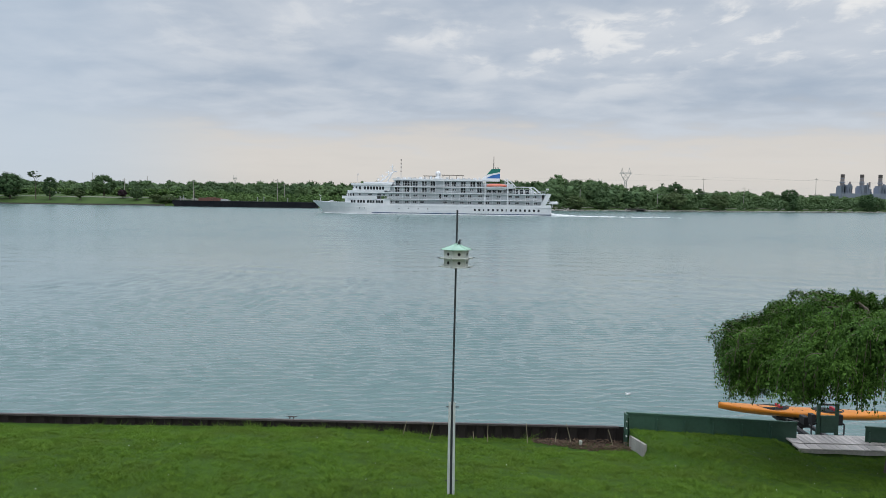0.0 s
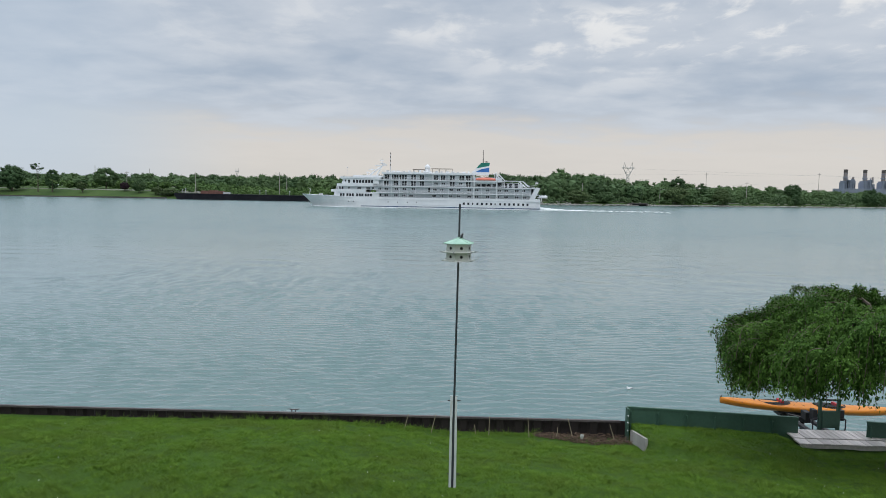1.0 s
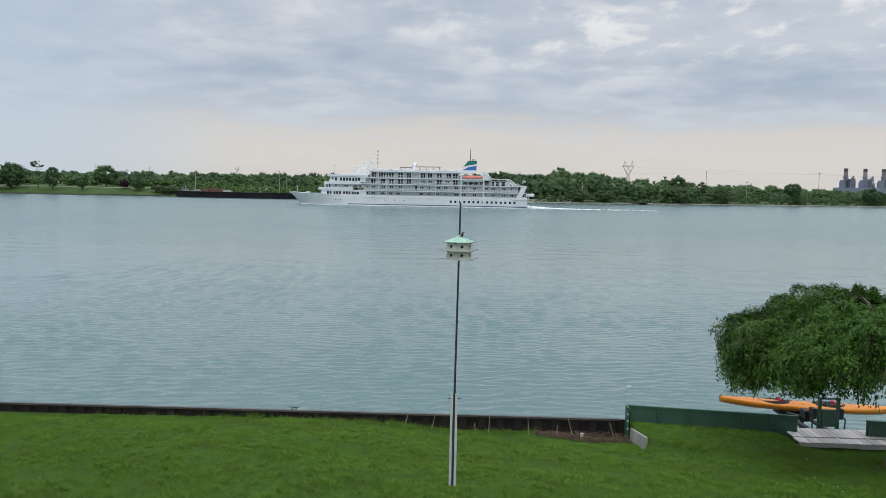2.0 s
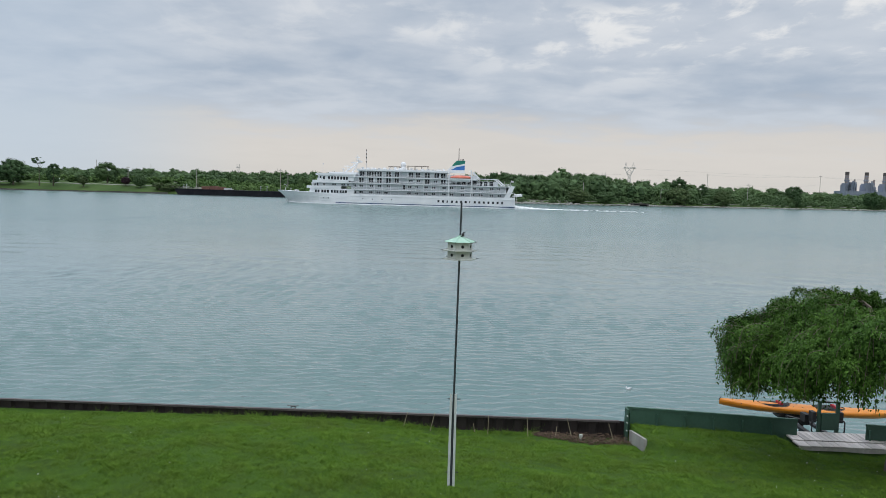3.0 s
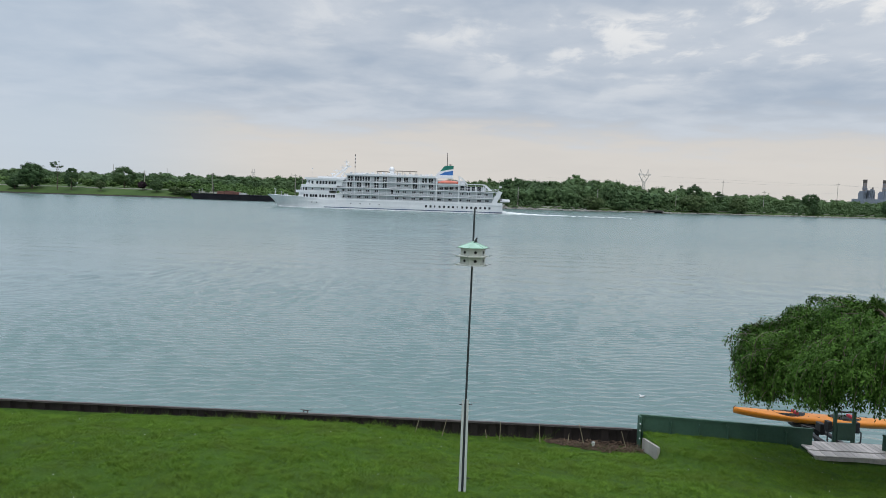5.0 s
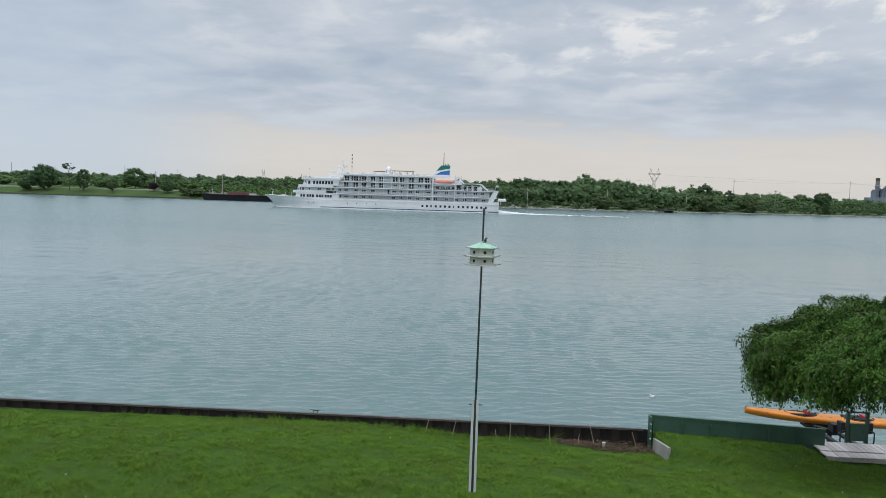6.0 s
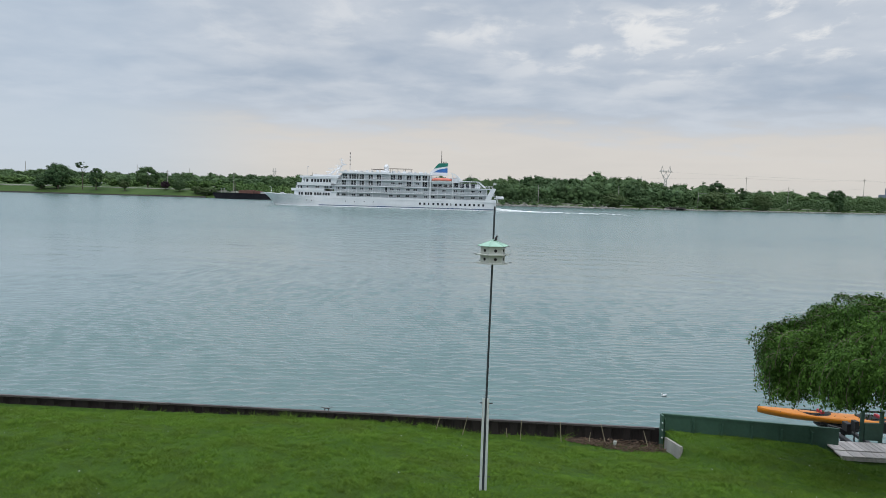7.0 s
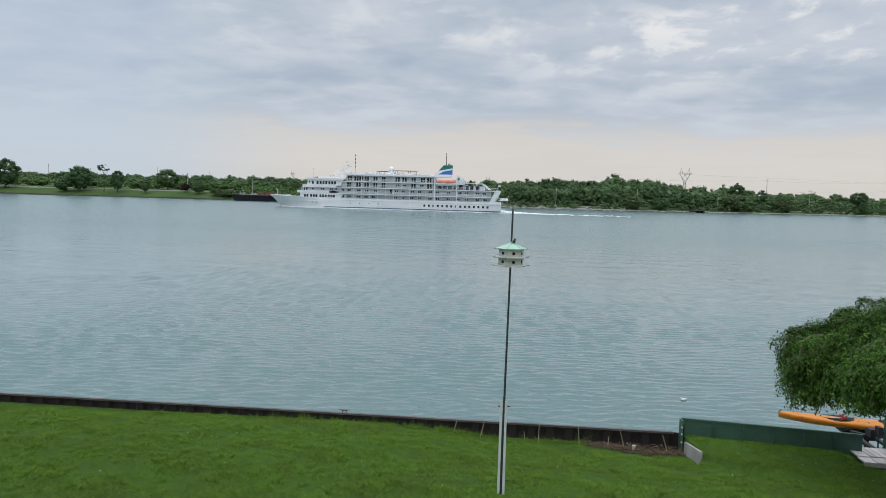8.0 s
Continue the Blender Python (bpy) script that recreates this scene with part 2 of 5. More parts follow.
PLANTGREY = surface("plant_blue_grey_cladding", (0.17, 0.20, 0.26), (0.27, 0.30, 0.37), scale=0.03, rough=0.8, fine=0.3)
STACK = surface("stack_brown_concrete", (0.24, 0.20, 0.20), (0.33, 0.28, 0.28), scale=0.03, rough=0.9, fine=0.4)
MULCH = surface("brown_mulch", (0.05, 0.03, 0.02), (0.15, 0.10, 0.065), scale=9, rough=0.95, island=0.5, fine=40)
REED = surface("dry_reed", (0.20, 0.17, 0.11), (0.32, 0.28, 0.18), scale=6, rough=0.9)
YELLOW = surface("yellow_paint", (0.6, 0.5, 0.05), (0.72, 0.6, 0.08), rough=0.6)
FEATHER = surface("dark_feather", (0.02, 0.018, 0.022), (0.05, 0.045, 0.05), scale=30, rough=0.6)
GULLWHITE = surface("white_feather", (0.7, 0.7, 0.7), (0.85, 0.85, 0.84), scale=20, rough=0.8)


# ---- building helpers ----
def box(bm, x0, x1, y0, y1, z0, z1):
    v = [bm.verts.new(p) for p in ((x0, y0, z0), (x1, y0, z0), (x1, y1, z0), (x0, y1, z0), (x0, y0, z1), (x1, y0, z1), (x1, y1, z1), (x0, y1, z1))]
    for f in ((3, 2, 1, 0), (4, 5, 6, 7), (0, 1, 5, 4), (1, 2, 6, 5), (2, 3, 7, 6), (3, 0, 4, 7)):
        bm.faces.new([v[k] for k in f])
    return bm


def bar(bm, a, b, r0, r1=None, n=6):
    """A tapered round bar from a to b."""
    a, b, r1 = Vector(a), Vector(b), r0 if r1 is None else r1
    q = (b - a).to_track_quat("Z", "Y")
    ring = lambda c, r: [bm.verts.new(c + q @ Vector((r * math.cos(k * math.tau / n), r * math.sin(k * math.tau / n), 0))) for k in range(n)]
    lo, hi = ring(a, r0), ring(b, r1)
    for k in range(n):
        bm.faces.new((lo[k], lo[(k + 1) % n], hi[(k + 1) % n], hi[k]))
    bm.faces.new(lo[::-1])
    bm.faces.new(hi)
    return bm


def prism(bm, pts, y0, y1):
    """A polygon in x, z pushed from y0 to y1."""
    a = [bm.verts.new((x, y0, z)) for x, z in pts]
    b = [bm.verts.new((x, y1, z)) for x, z in pts]
    bm.faces.new(a)
    bm.faces.new(b[::-1])
    for k in range(len(pts)):
        j = (k + 1) % len(pts)
        bm.faces.new((a[j], a[k], b[k], b[j]))
    return bm


def slab(bm, pts, z0, z1, rake=0.0):
    """A polygon in x, y raised from z0 to z1; rake moves the top along x."""
    a = [bm.verts.new((x, y, z0)) for x, y in pts]
    b = [bm.verts.new((x + rake, y, z1)) for x, y in pts]
    bm.faces.new(a[::-1])
    bm.faces.new(b)
    for k in range(len(pts)):
        j = (k + 1) % len(pts)
        bm.faces.new((a[k], a[j], b[j], b[k]))
    return bm


def ball(bm, c, rx, ry, rz, seg=10, rings=6):
    bmesh.ops.create_uvsphere(bm, u_segments=seg, v_segments=rings, radius=1.0, matrix=Matrix.Translation(c) @ Matrix.Diagonal((rx, ry, rz, 1)))
    return bm


def loft(bm, rings, close=True):
    """Skin over rings of equal length."""
    vs = [[bm.verts.new(p) for p in r] for r in rings]
    n = len(vs[0])
    for a, b in zip(vs, vs[1:]):
        for k in range(n if close else n - 1):
            j = (k + 1) % n
            bm.faces.new((a[k], a[j], b[j], b[k]))
    if close:
        bm.faces.new(vs[0][::-1])
        bm.faces.new(vs[-1])
    return bm


def data(name, bm, material, smooth=False):
    me = bpy.data.meshes.new(name)
    bmesh.ops.recalc_face_normals(bm, faces=bm.faces)
    bm.to_mesh(me)
    bm.free()
    for m in material if isinstance(material, (list, tuple)) else (material,):
        me.materials.append(m)
    if smooth:
        me.shade_smooth()
    return me


def part(name, bm, material, parent=None, label="", smooth=False):
    ob = new(name, data(name, bm, material, smooth))
    ob.parent = parent
    return tagged(ob, label)


def piece(name, me, parent, m):
    """One more piece on shared mesh data."""
    ob = new(name, me)
    ob.parent = parent
    ob.matrix_basis = m
    return ob


def base(name, m, label, category, group="", kind=""):
    ob = new(name)
    ob.empty_display_size = 0.2
    ob.matrix_basis = m
    return tagged(ob, label, category, group, kind)


def soup(name, verts, faces, material, parent=None, smooth=False):
    """A mesh out of arrays of vertices and of faces of one size."""
    verts, faces = np.asarray(verts, dtype=np.float32), np.asarray(faces, dtype=np.int32)
    me = bpy.data.meshes.new(name)
    me.vertices.add(len(verts))
    me.vertices.foreach_set("co", verts.ravel())
    k = faces.shape[1]
    me.loops.add(faces.size)
    me.loops.foreach_set("vertex_index", faces.ravel())
    me.polygons.add(len(faces))
    me.polygons.foreach_set("loop_start", np.arange(0, faces.size, k, dtype=np.int32))
    me.polygons.foreach_set("loop_total", np.full(len(faces), k, dtype=np.int32))
    me.materials.append(material)
    me.update(calc_edges=True)
    if smooth:
        me.shade_smooth()
    ob = new(name, me)
    ob.parent = parent
    return ob


def leaves(rng, at, length, width, droop=0.0):
    """Folded leaves at the points: four corners each, pointing anyhow or, with droop, downwards."""
    n = len(at)
    d = rng.normal(size=(n, 3))
    d[:, 2] -= droop
    d /= np.linalg.norm(d, axis=1, keepdims=True)
    s = np.cross(d, rng.normal(size=(n, 3)))
    s /= np.linalg.norm(s, axis=1, keepdims=True) + 1e-9
    u = np.cross(s, d)
    ln = (length * rng.uniform(0.7, 1.3, n))[:, None]
    wd = (width * rng.uniform(0.7, 1.3, n))[:, None]
    v = np.stack([at, at + d * ln * 0.5 + s * wd * 0.5 + u * wd * 0.15, at + d * ln, at + d * ln * 0.5 - s * wd * 0.5 + u * wd * 0.15], axis=1)
    f = np.arange(4 * n).reshape(n, 4)
    return v.reshape(-1, 3), f


def lerp(x, table):
    return np.interp(x, [p[0] for p in table], [p[1] for p in table])


# ---- ground, water, far bank ----
def wall_y(x):
    """The line of the seawall."""
    return np.where(x < 4.7, 17.96 - 0.0236 * x, 17.8 - 0.118 * (np.minimum(x, 40) - 4.7))


def lawn_z(x, y):
    x, y = np.asarray(x, float), np.asarray(y, float)
    d = np.clip((17.9 - y) / 5.4, 0, 1)
    # river side of the lawn: level with the cap to the west, dropping to bare mulch by the corner
    edge = lerp(x, [(-9, 1.07), (-3, 1.12), (-0.9, 1.04), (0.2, 0.93), (2.6, 0.93), (4.0, 0.86), (40, 0.85)])
    mid = np.clip((17.45 - y) / 4.95, 0, 1)
    k = np.clip((-0.6 - x) / 2.0, 0, 1)
    west = edge + (1.76 - edge) * ((1 - k) * mid + k * np.sin(d * 1.5708))
    # higher ground behind the green barrier, level by the dock
    edge = lerp(x, [(4.78, 1.26), (8.15, 1.22), (8.5, 1.08), (40, 1.04)])
    k = np.clip((x - 6.0) / 2.2, 0, 1)
    east = edge + (1.76 - edge) * ((1 - k) * d ** 1.25 + k * np.clip((16.45 - y) / 3.9, 0, 1))
    width = lerp(y, [(14.3, 3.5), (16.25, 0.03)])
    k = np.clip((x - 4.71) / width + 0.5, 0, 1)
    z = west * (1 - k) + east * k
    z = z + 0.05 * np.clip((12.5 - y) / 2, 0, 12)
    n = 0.012 * np.sin(2.1 * x + 1.3 * y) + 0.012 * np.sin(1.3 * x - 2.2 * y + 1) + 0.008 * np.sin(5.3 * x + 3.1 * y)
    return z + n * np.clip((17.9 - y) / 1.0, 0, 1)


def grid(name, xs, ys, fz, material, fy=None):
    X, Y = np.meshgrid(xs, ys)
    if fy is not None:
        Y = fy(X, Y)
    Z = fz(X, Y)
    nx, ny = len(xs), len(ys)
    i = np.arange(nx * ny).reshape(ny, nx)
    f = np.stack([i[:-1, :-1], i[:-1, 1:], i[1:, 1:], i[1:, :-1]], axis=-1).reshape(-1, 4)
    return soup(name, np.stack([X, Y, Z], -1).reshape(-1, 3), f, material, smooth=True)


def build_ground():
    xs = np.concatenate([-np.geomspace(3000, 17, 18), np.arange(-16, 4.6, 0.2), [4.62, 4.66, 4.70, 4.74, 4.78], np.arange(4.9, 16, 0.2), np.geomspace(17, 3000, 18)])
    ys = np.concatenate([-np.geomspace(2500, 4, 14), np.arange(-3, 10, 1.0), np.arange(10, 17.9, 0.15), [17.95]])
    g = grid("lawn", xs, ys, lawn_z, LAWN, lambda X, Y: np.where(Y > 8, 8 + (Y - 8) * (wall_y(X) + 0.0 - 8) / 9.95, Y))
    tagged(g, "green mown lawn sloping down to the river", "lawn", kind="structure")
    rng = np.random.default_rng(3)
    n = 760000
    x = rng.uniform(-14.5, 12.5, n)
    y = 18.0 - 6.9 * rng.uniform(0, 1, n) ** 0.95
    clump = np.sin(1.7 * x + 2.3 * y) + np.sin(3.1 * x - 1.9 * y + 0.6) + np.sin(0.7 * x + 4.1 * y + 2) + np.sin(6.3 * x + 1.1 * y)
    bare = (x > 2.3) & (x < 4.7) & (y > 17.12 + 0.18 * np.sin(5.1 * x) + 0.10 * np.sin(13 * x + 1) + rng.normal(0, 0.07, n))
    dock = (x > 8.4) & (y > 16.5)
    keep = (y < wall_y(x) - 0.03) & ~bare & ~dock & ((np.abs(x - 4.7) > 0.03) | (y < 16.1))
    x, y, clump = x[keep], y[keep], clump[keep]
    n = len(x)
    edge_tuft = np.clip((y - wall_y(x) + 0.35) / 0.3, 0, 1) * (np.sin(9 * x) + np.sin(23 * x + 1) + np.where(x < 0.3, 0.7, 0) > 0.4) * (x < 4.6)
    h = rng.uniform(0.018, 0.042, n) * np.clip(1 + 0.22 * clump, 0.6, 2) + 0.13 * edge_tuft * rng.uniform(0, 1, n)
    tuft = np.sin(7.3 * x + 2.0 * np.sin(3.1 * y)) * np.sin(8.9 * y + 2.0 * np.sin(2.7 * x)) + 0.5 * np.sin(17 * x + 9 * y) * np.sin(13 * y - 6 * x)
    h *= 0.8 + 1.1 * np.clip(tuft, 0, 1)
    w = rng.uniform(0.003, 0.0075, n)
    a = rng.uniform(0, math.tau, n)
    lean = rng.normal(0, 0.95, (n, 2)) * h[:, None]
    root = np.stack([x, y, lawn_z(x, y) - 0.004], 1)
    side = np.stack([np.cos(a) * w, np.sin(a) * w, 0 * a], 1)
    tip = root + np.concatenate([lean, h[:, None]], 1)
    v = np.stack([root - side, root + side, tip], 1).reshape(-1, 3)
    tagged(soup("grass", v, np.arange(3 * n).reshape(n, 3), BLADE), "short green lawn grass with a few longer tufts", "grass", kind="stuff")
    n = 170
    x, y = rng.uniform(-14, 11, n), rng.uniform(11, 17.3, n)
    keep = (y < wall_y(x) - 0.2) & (np.abs(x - 3.4) > 1.4) & (np.sin(0.9 * x + 1.7 * y) + np.sin(2.1 * x - y) > -0.2)
    x, y = x[keep], y[keep]
    at = np.stack([x, y, lawn_z(x, y) + 0.06], 1)
    v, f = leaves(rng, np.repeat(at, 2, 0), 0.018, 0.014)
    tagged(soup("clover", v, f, GULLWHITE), "tiny pale clover heads in the lawn", "clover", kind="stuff")


SHORE = [(-4500, 380), (-600, 398), (-254, 414), (-155, 422), (73, 432), (151, 464), (330, 545), (650, 700), (4500, 1900)]


def shore_y(x):
    return lerp(x, SHORE)


def bank_z(x, o):
    """Height of the far bank at the distance o behind its waterline; the park side is higher."""
    low = lerp(o, [(-1, -1.0), (0, -0.4), (0.4, 0.55), (3, 0.9), (8, 1.7), (14, 2.4), (40, 2.7), (200, 3)])
    high = lerp(o, [(-1, -1.0), (0, -0.4), (0.4, 0.7), (3, 1.3), (8, 2.5), (18, 4.4), (40, 4.9), (200, 5)])
    k = np.clip((-120 - np.asarray(x, float)) / 45, 0, 1)
    return low * (1 - k) + high * k


def build_water():
    side = np.concatenate([np.arange(26.4, 62, 0.6), np.arange(62, 330, 2.2)])
    xs = np.concatenate([-np.geomspace(4400, 340, 16), -side[::-1], np.arange(-26, 26.1, 0.2), side, np.geomspace(340, 4400, 16)])
    ys = [17.0]
    while ys[-1] < 440:
        ys.append(ys[-1] + min(1.7, 0.062 + max(0.0, ys[-1] - 24) * 0.0034))
    ys = np.concatenate([ys, np.geomspace(450, 4400, 24)])

    def wz(X, Y):
        r = np.random.default_rng(5)
        w = np.zeros_like(X)
        near = np.clip((60 - np.abs(X)) / 30, 0, 1)
        gust = 0.72 + 0.28 * np.sin(0.21 * X + 0.9 * np.sin(0.17 * Y) + 0.6) * np.sin(0.19 * Y - 0.11 * X)
        near = near * gust
        for k in range(26):
            lam = r.uniform(0.28, 0.74)
            ang = r.normal(math.pi / 2 + 0.12, 0.32)
            kx, ky = math.cos(ang) * math.tau / lam, math.sin(ang) * math.tau / lam
            w += 0.0098 * lam ** 0.85 * np.sin(kx * X + ky * Y + r.uniform(0, 6.28) + 1.2 * np.sin(0.13 * X + 0.21 * Y + k)) * near * np.clip(1 - (Y - 18) / (22 + 130 * (lam - 0.25)), 0, 1)
        wide = np.clip((335 - np.abs(X)) / 20, 0, 1) * np.clip((445 - Y) / 20, 0, 1) * (0.25 + 0.75 * np.clip((Y - 40) / 90, 0, 1))
        for k in range(14):
            lam = r.uniform(3.4, 6.0)
            ang = r.normal(math.pi / 2 - 0.1, 0.5)
            kx, ky = math.cos(ang) * math.tau / lam, math.sin(ang) * math.tau / lam
            w += 0.0015 * lam * np.sin(kx * X + ky * Y + r.uniform(0, 6.28) + 1.5 * np.sin(0.023 * X + 0.031 * Y + k)) * wide
        return w

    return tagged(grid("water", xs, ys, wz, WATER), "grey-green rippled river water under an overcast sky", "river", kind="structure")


def build_far_bank():
    xs = np.concatenate([-np.geomspace(4500, 420, 14), np.arange(-400, 700, 6.0), np.geomspace(710, 4500, 14)])
    offs = np.array([-1.0, 0.0, 0.4, 3.0, 8, 13, 18, 28, 40, 90, 200, 600, 1500, 2900])
    X, O = np.meshgrid(xs, offs)
    wig = 0.8 * np.sin(X * 0.11) + 0.6 * np.sin(X * 0.37 + 1)
    Y = shore_y(X) + O + wig * (O < 30)
    Z = bank_z(X, O) + 0.12 * np.sin(X * 0.2 + O) * (O > 2)
    i = np.arange(X.size).reshape(X.shape)
    f = np.stack([i[:-1, :-1], i[:-1, 1:], i[1:, 1:], i[1:, :-1]], axis=-1).reshape(-1, 4)
    tagged(soup("far_bank", np.stack([X, Y, Z], -1).reshape(-1, 3), f, FARGRASS, smooth=True), "low grassy far river bank", "river bank", kind="structure")
    # dark shore wall on the park side, stones on the wooded side
    bm = bmesh.new()
    for x in np.arange(-420, -166, 6.0):
        y0, y1 = float(shore_y(x)), float(shore_y(x + 6))
        slab(bm, [(x, y0 - 2.0), (x + 6, y1 - 2.0), (x + 6, y1 - 0.8), (x, y0 - 0.8)], -0.5, 0.75 + 0.1 * math.sin(x))
    tagged(part("shore_wall", bm, SHOREWALL), "dark low retaining wall along the far river bank", "retaining wall", kind="structure")
    rng = np.random.default_rng(8)
    bm = bmesh.new()
    for x in np.arange(-70, 420, 1.1):
        for k in range(4 if -12 < x < 75 else 2):
            r = rng.uniform(0.4, 0.9)
            o = rng.uniform(-2.4, 2.4 if k > 1 else -0.6)
            bmesh.ops.create_icosphere(bm, subdivisions=1, radius=r, matrix=Matrix.Translation((x + rng.uniform(-0.5, 0.5), float(shore_y(x)) + o, 0.15 + 0.30 * (o + 2.4))) @ Matrix.Diagonal((1.2, 1, 0.6, 1)))
    tagged(part("bank_stones", bm, RIPRAP), "grey stone riprap along the far shoreline", "riprap", kind="stuff")
    # pale roads along the bank
    bm = bmesh.new()
    for x in np.arange(-420, -80, 5.0):
        o0 = 15 + 3 * math.sin(x * 0.02)
        o1 = 15 + 3 * math.sin((x + 5) * 0.02)
        y0, y1 = float(shore_y(x)), float(shore_y(x + 5))
        slab(bm, [(x, y0 + o0), (x + 5, y1 + o1), (x + 5, y1 + o1 + 7), (x, y0 + o0 + 7)], float(bank_z(x, 17)) - 0.8, float(bank_z(x, 20)) + 0.3)
    tagged(part("road", bm, PATH_GREY), "pale grey road along the far park", "road", kind="structure")
    bm = bmesh.new()
    for x in np.arange(-10, 560, 5.0):
        y0, y1 = float(shore_y(x)), float(shore_y(x + 5))
        slab(bm, [(x, y0 + 10), (x + 5, y1 + 10), (x + 5, y1 + 12), (x, y0 + 12)], 1.2, 2.3)
    tagged(part("shore_road", bm, PATH_GREY), "pale grey shore road edge on the wooded bank", "road", kind="structure")


def shell_dirs(rng, n):
    d = rng.normal(size=(n, 3))
    return d / np.linalg.norm(d, axis=1, keepdims=True)


def crown_leaves(rng, centres, radii, per, length, width, jitter=0.55, low=-0.55):
    """Leaves lying over the outside of rounded lumps, facing outwards; few on the underside."""
    c, r = np.repeat(centres, per, 0), np.repeat(radii, per, 0)
    d = shell_dirs(rng, len(c))
    d[:, 2] = np.where(d[:, 2] < low, -d[:, 2], d[:, 2])
    at = c + d * r * rng.uniform(0.7, 1.14, (len(c), 1))
    nrm = d / r
    nrm = nrm / np.linalg.norm(nrm, axis=1, keepdims=True) + jitter * rng.normal(size=d.shape)
    nrm /= np.linalg.norm(nrm, axis=1, keepdims=True)
    a = np.cross(nrm, rng.normal(size=d.shape))
    a /= np.linalg.norm(a, axis=1, keepdims=True) + 1e-9
    b = np.cross(nrm, a)
    ln, wd = (length * rng.uniform(0.6, 1.3, len(c)) / 2)[:, None], (width * rng.uniform(0.6, 1.3, len(c)) / 2)[:, None]
    v = np.stack([at - a * ln, at + b * wd, at + a * ln, at - b * wd], axis=1).reshape(-1, 3)
    q = np.arange(4 * len(c)).reshape(-1, 4)
    # a solid heart in each lump
    g = (1 + 5 ** 0.5) / 2
    ico = np.array([(0, 1, g), (0, -1, g), (0, 1, -g), (0, -1, -g), (1, g, 0), (-1, g, 0), (1, -g, 0), (-1, -g, 0), (g, 0, 1), (-g, 0, 1), (g, 0, -1), (-g, 0, -1)]) / math.sqrt(1 + g * g)
    tri = np.array([(i, j, k) for i, j, k in itertools.combinations(range(12), 3) if max(np.linalg.norm(ico[i] - ico[j]), np.linalg.norm(ico[j] - ico[k]), np.linalg.norm(ico[i] - ico[k])) < 1.1])
    flip = np.einsum("ij,ij->i", np.cross(ico[tri[:, 1]] - ico[tri[:, 0]], ico[tri[:, 2]] - ico[tri[:, 0]]), ico[tri[:, 0]]) < 0
    tri[flip] = tri[flip][:, ::-1]
    heart = centres[:, None, :] + ico[None] * radii[:, None, :] * rng.uniform(0.4, 0.9, (len(centres), 12, 1))
    t = len(v) + tri[None] + 12 * np.arange(len(centres))[:, None, None]
    return np.concatenate([v, heart.reshape(-1, 3)]), np.concatenate([q[:, (0, 1, 2)], q[:, (0, 2, 3)], t.reshape(-1, 3)])


def lumps(rng, c, rx, ry, rz, n, share=(0.16, 0.36), front=0.5):
    """Centres and radii of the lumps that make up one crown."""
    d = shell_dirs(rng, n)
    d[:, 1] = np.where(d[:, 1] > front, -d[:, 1], d[:, 1])
    size = np.array((rx, ry, rz))
    k = rng.uniform(*share, (n, 1))
    return np.asarray(c) + d * size * (1 - k * 0.9) * rng.uniform(0.8, 1.08, (n, 1)), k * np.array((rx, ry, min(rz, 0.9 * rx))) * rng.uniform(0.85, 1.15, (n, 1))


WOODS = [(-900, 15), (-360, 14.6), (-240, 15), (-197, 15.6), (-115, 16.2), (-75, 17), (45, 18), (60, 19.5), (75, 20.8), (100, 19.6), (120, 16.5), (150, 17.5), (165, 17.5), (186, 15), (262, 14.6), (292, 13), (400, 13), (1000, 14)]


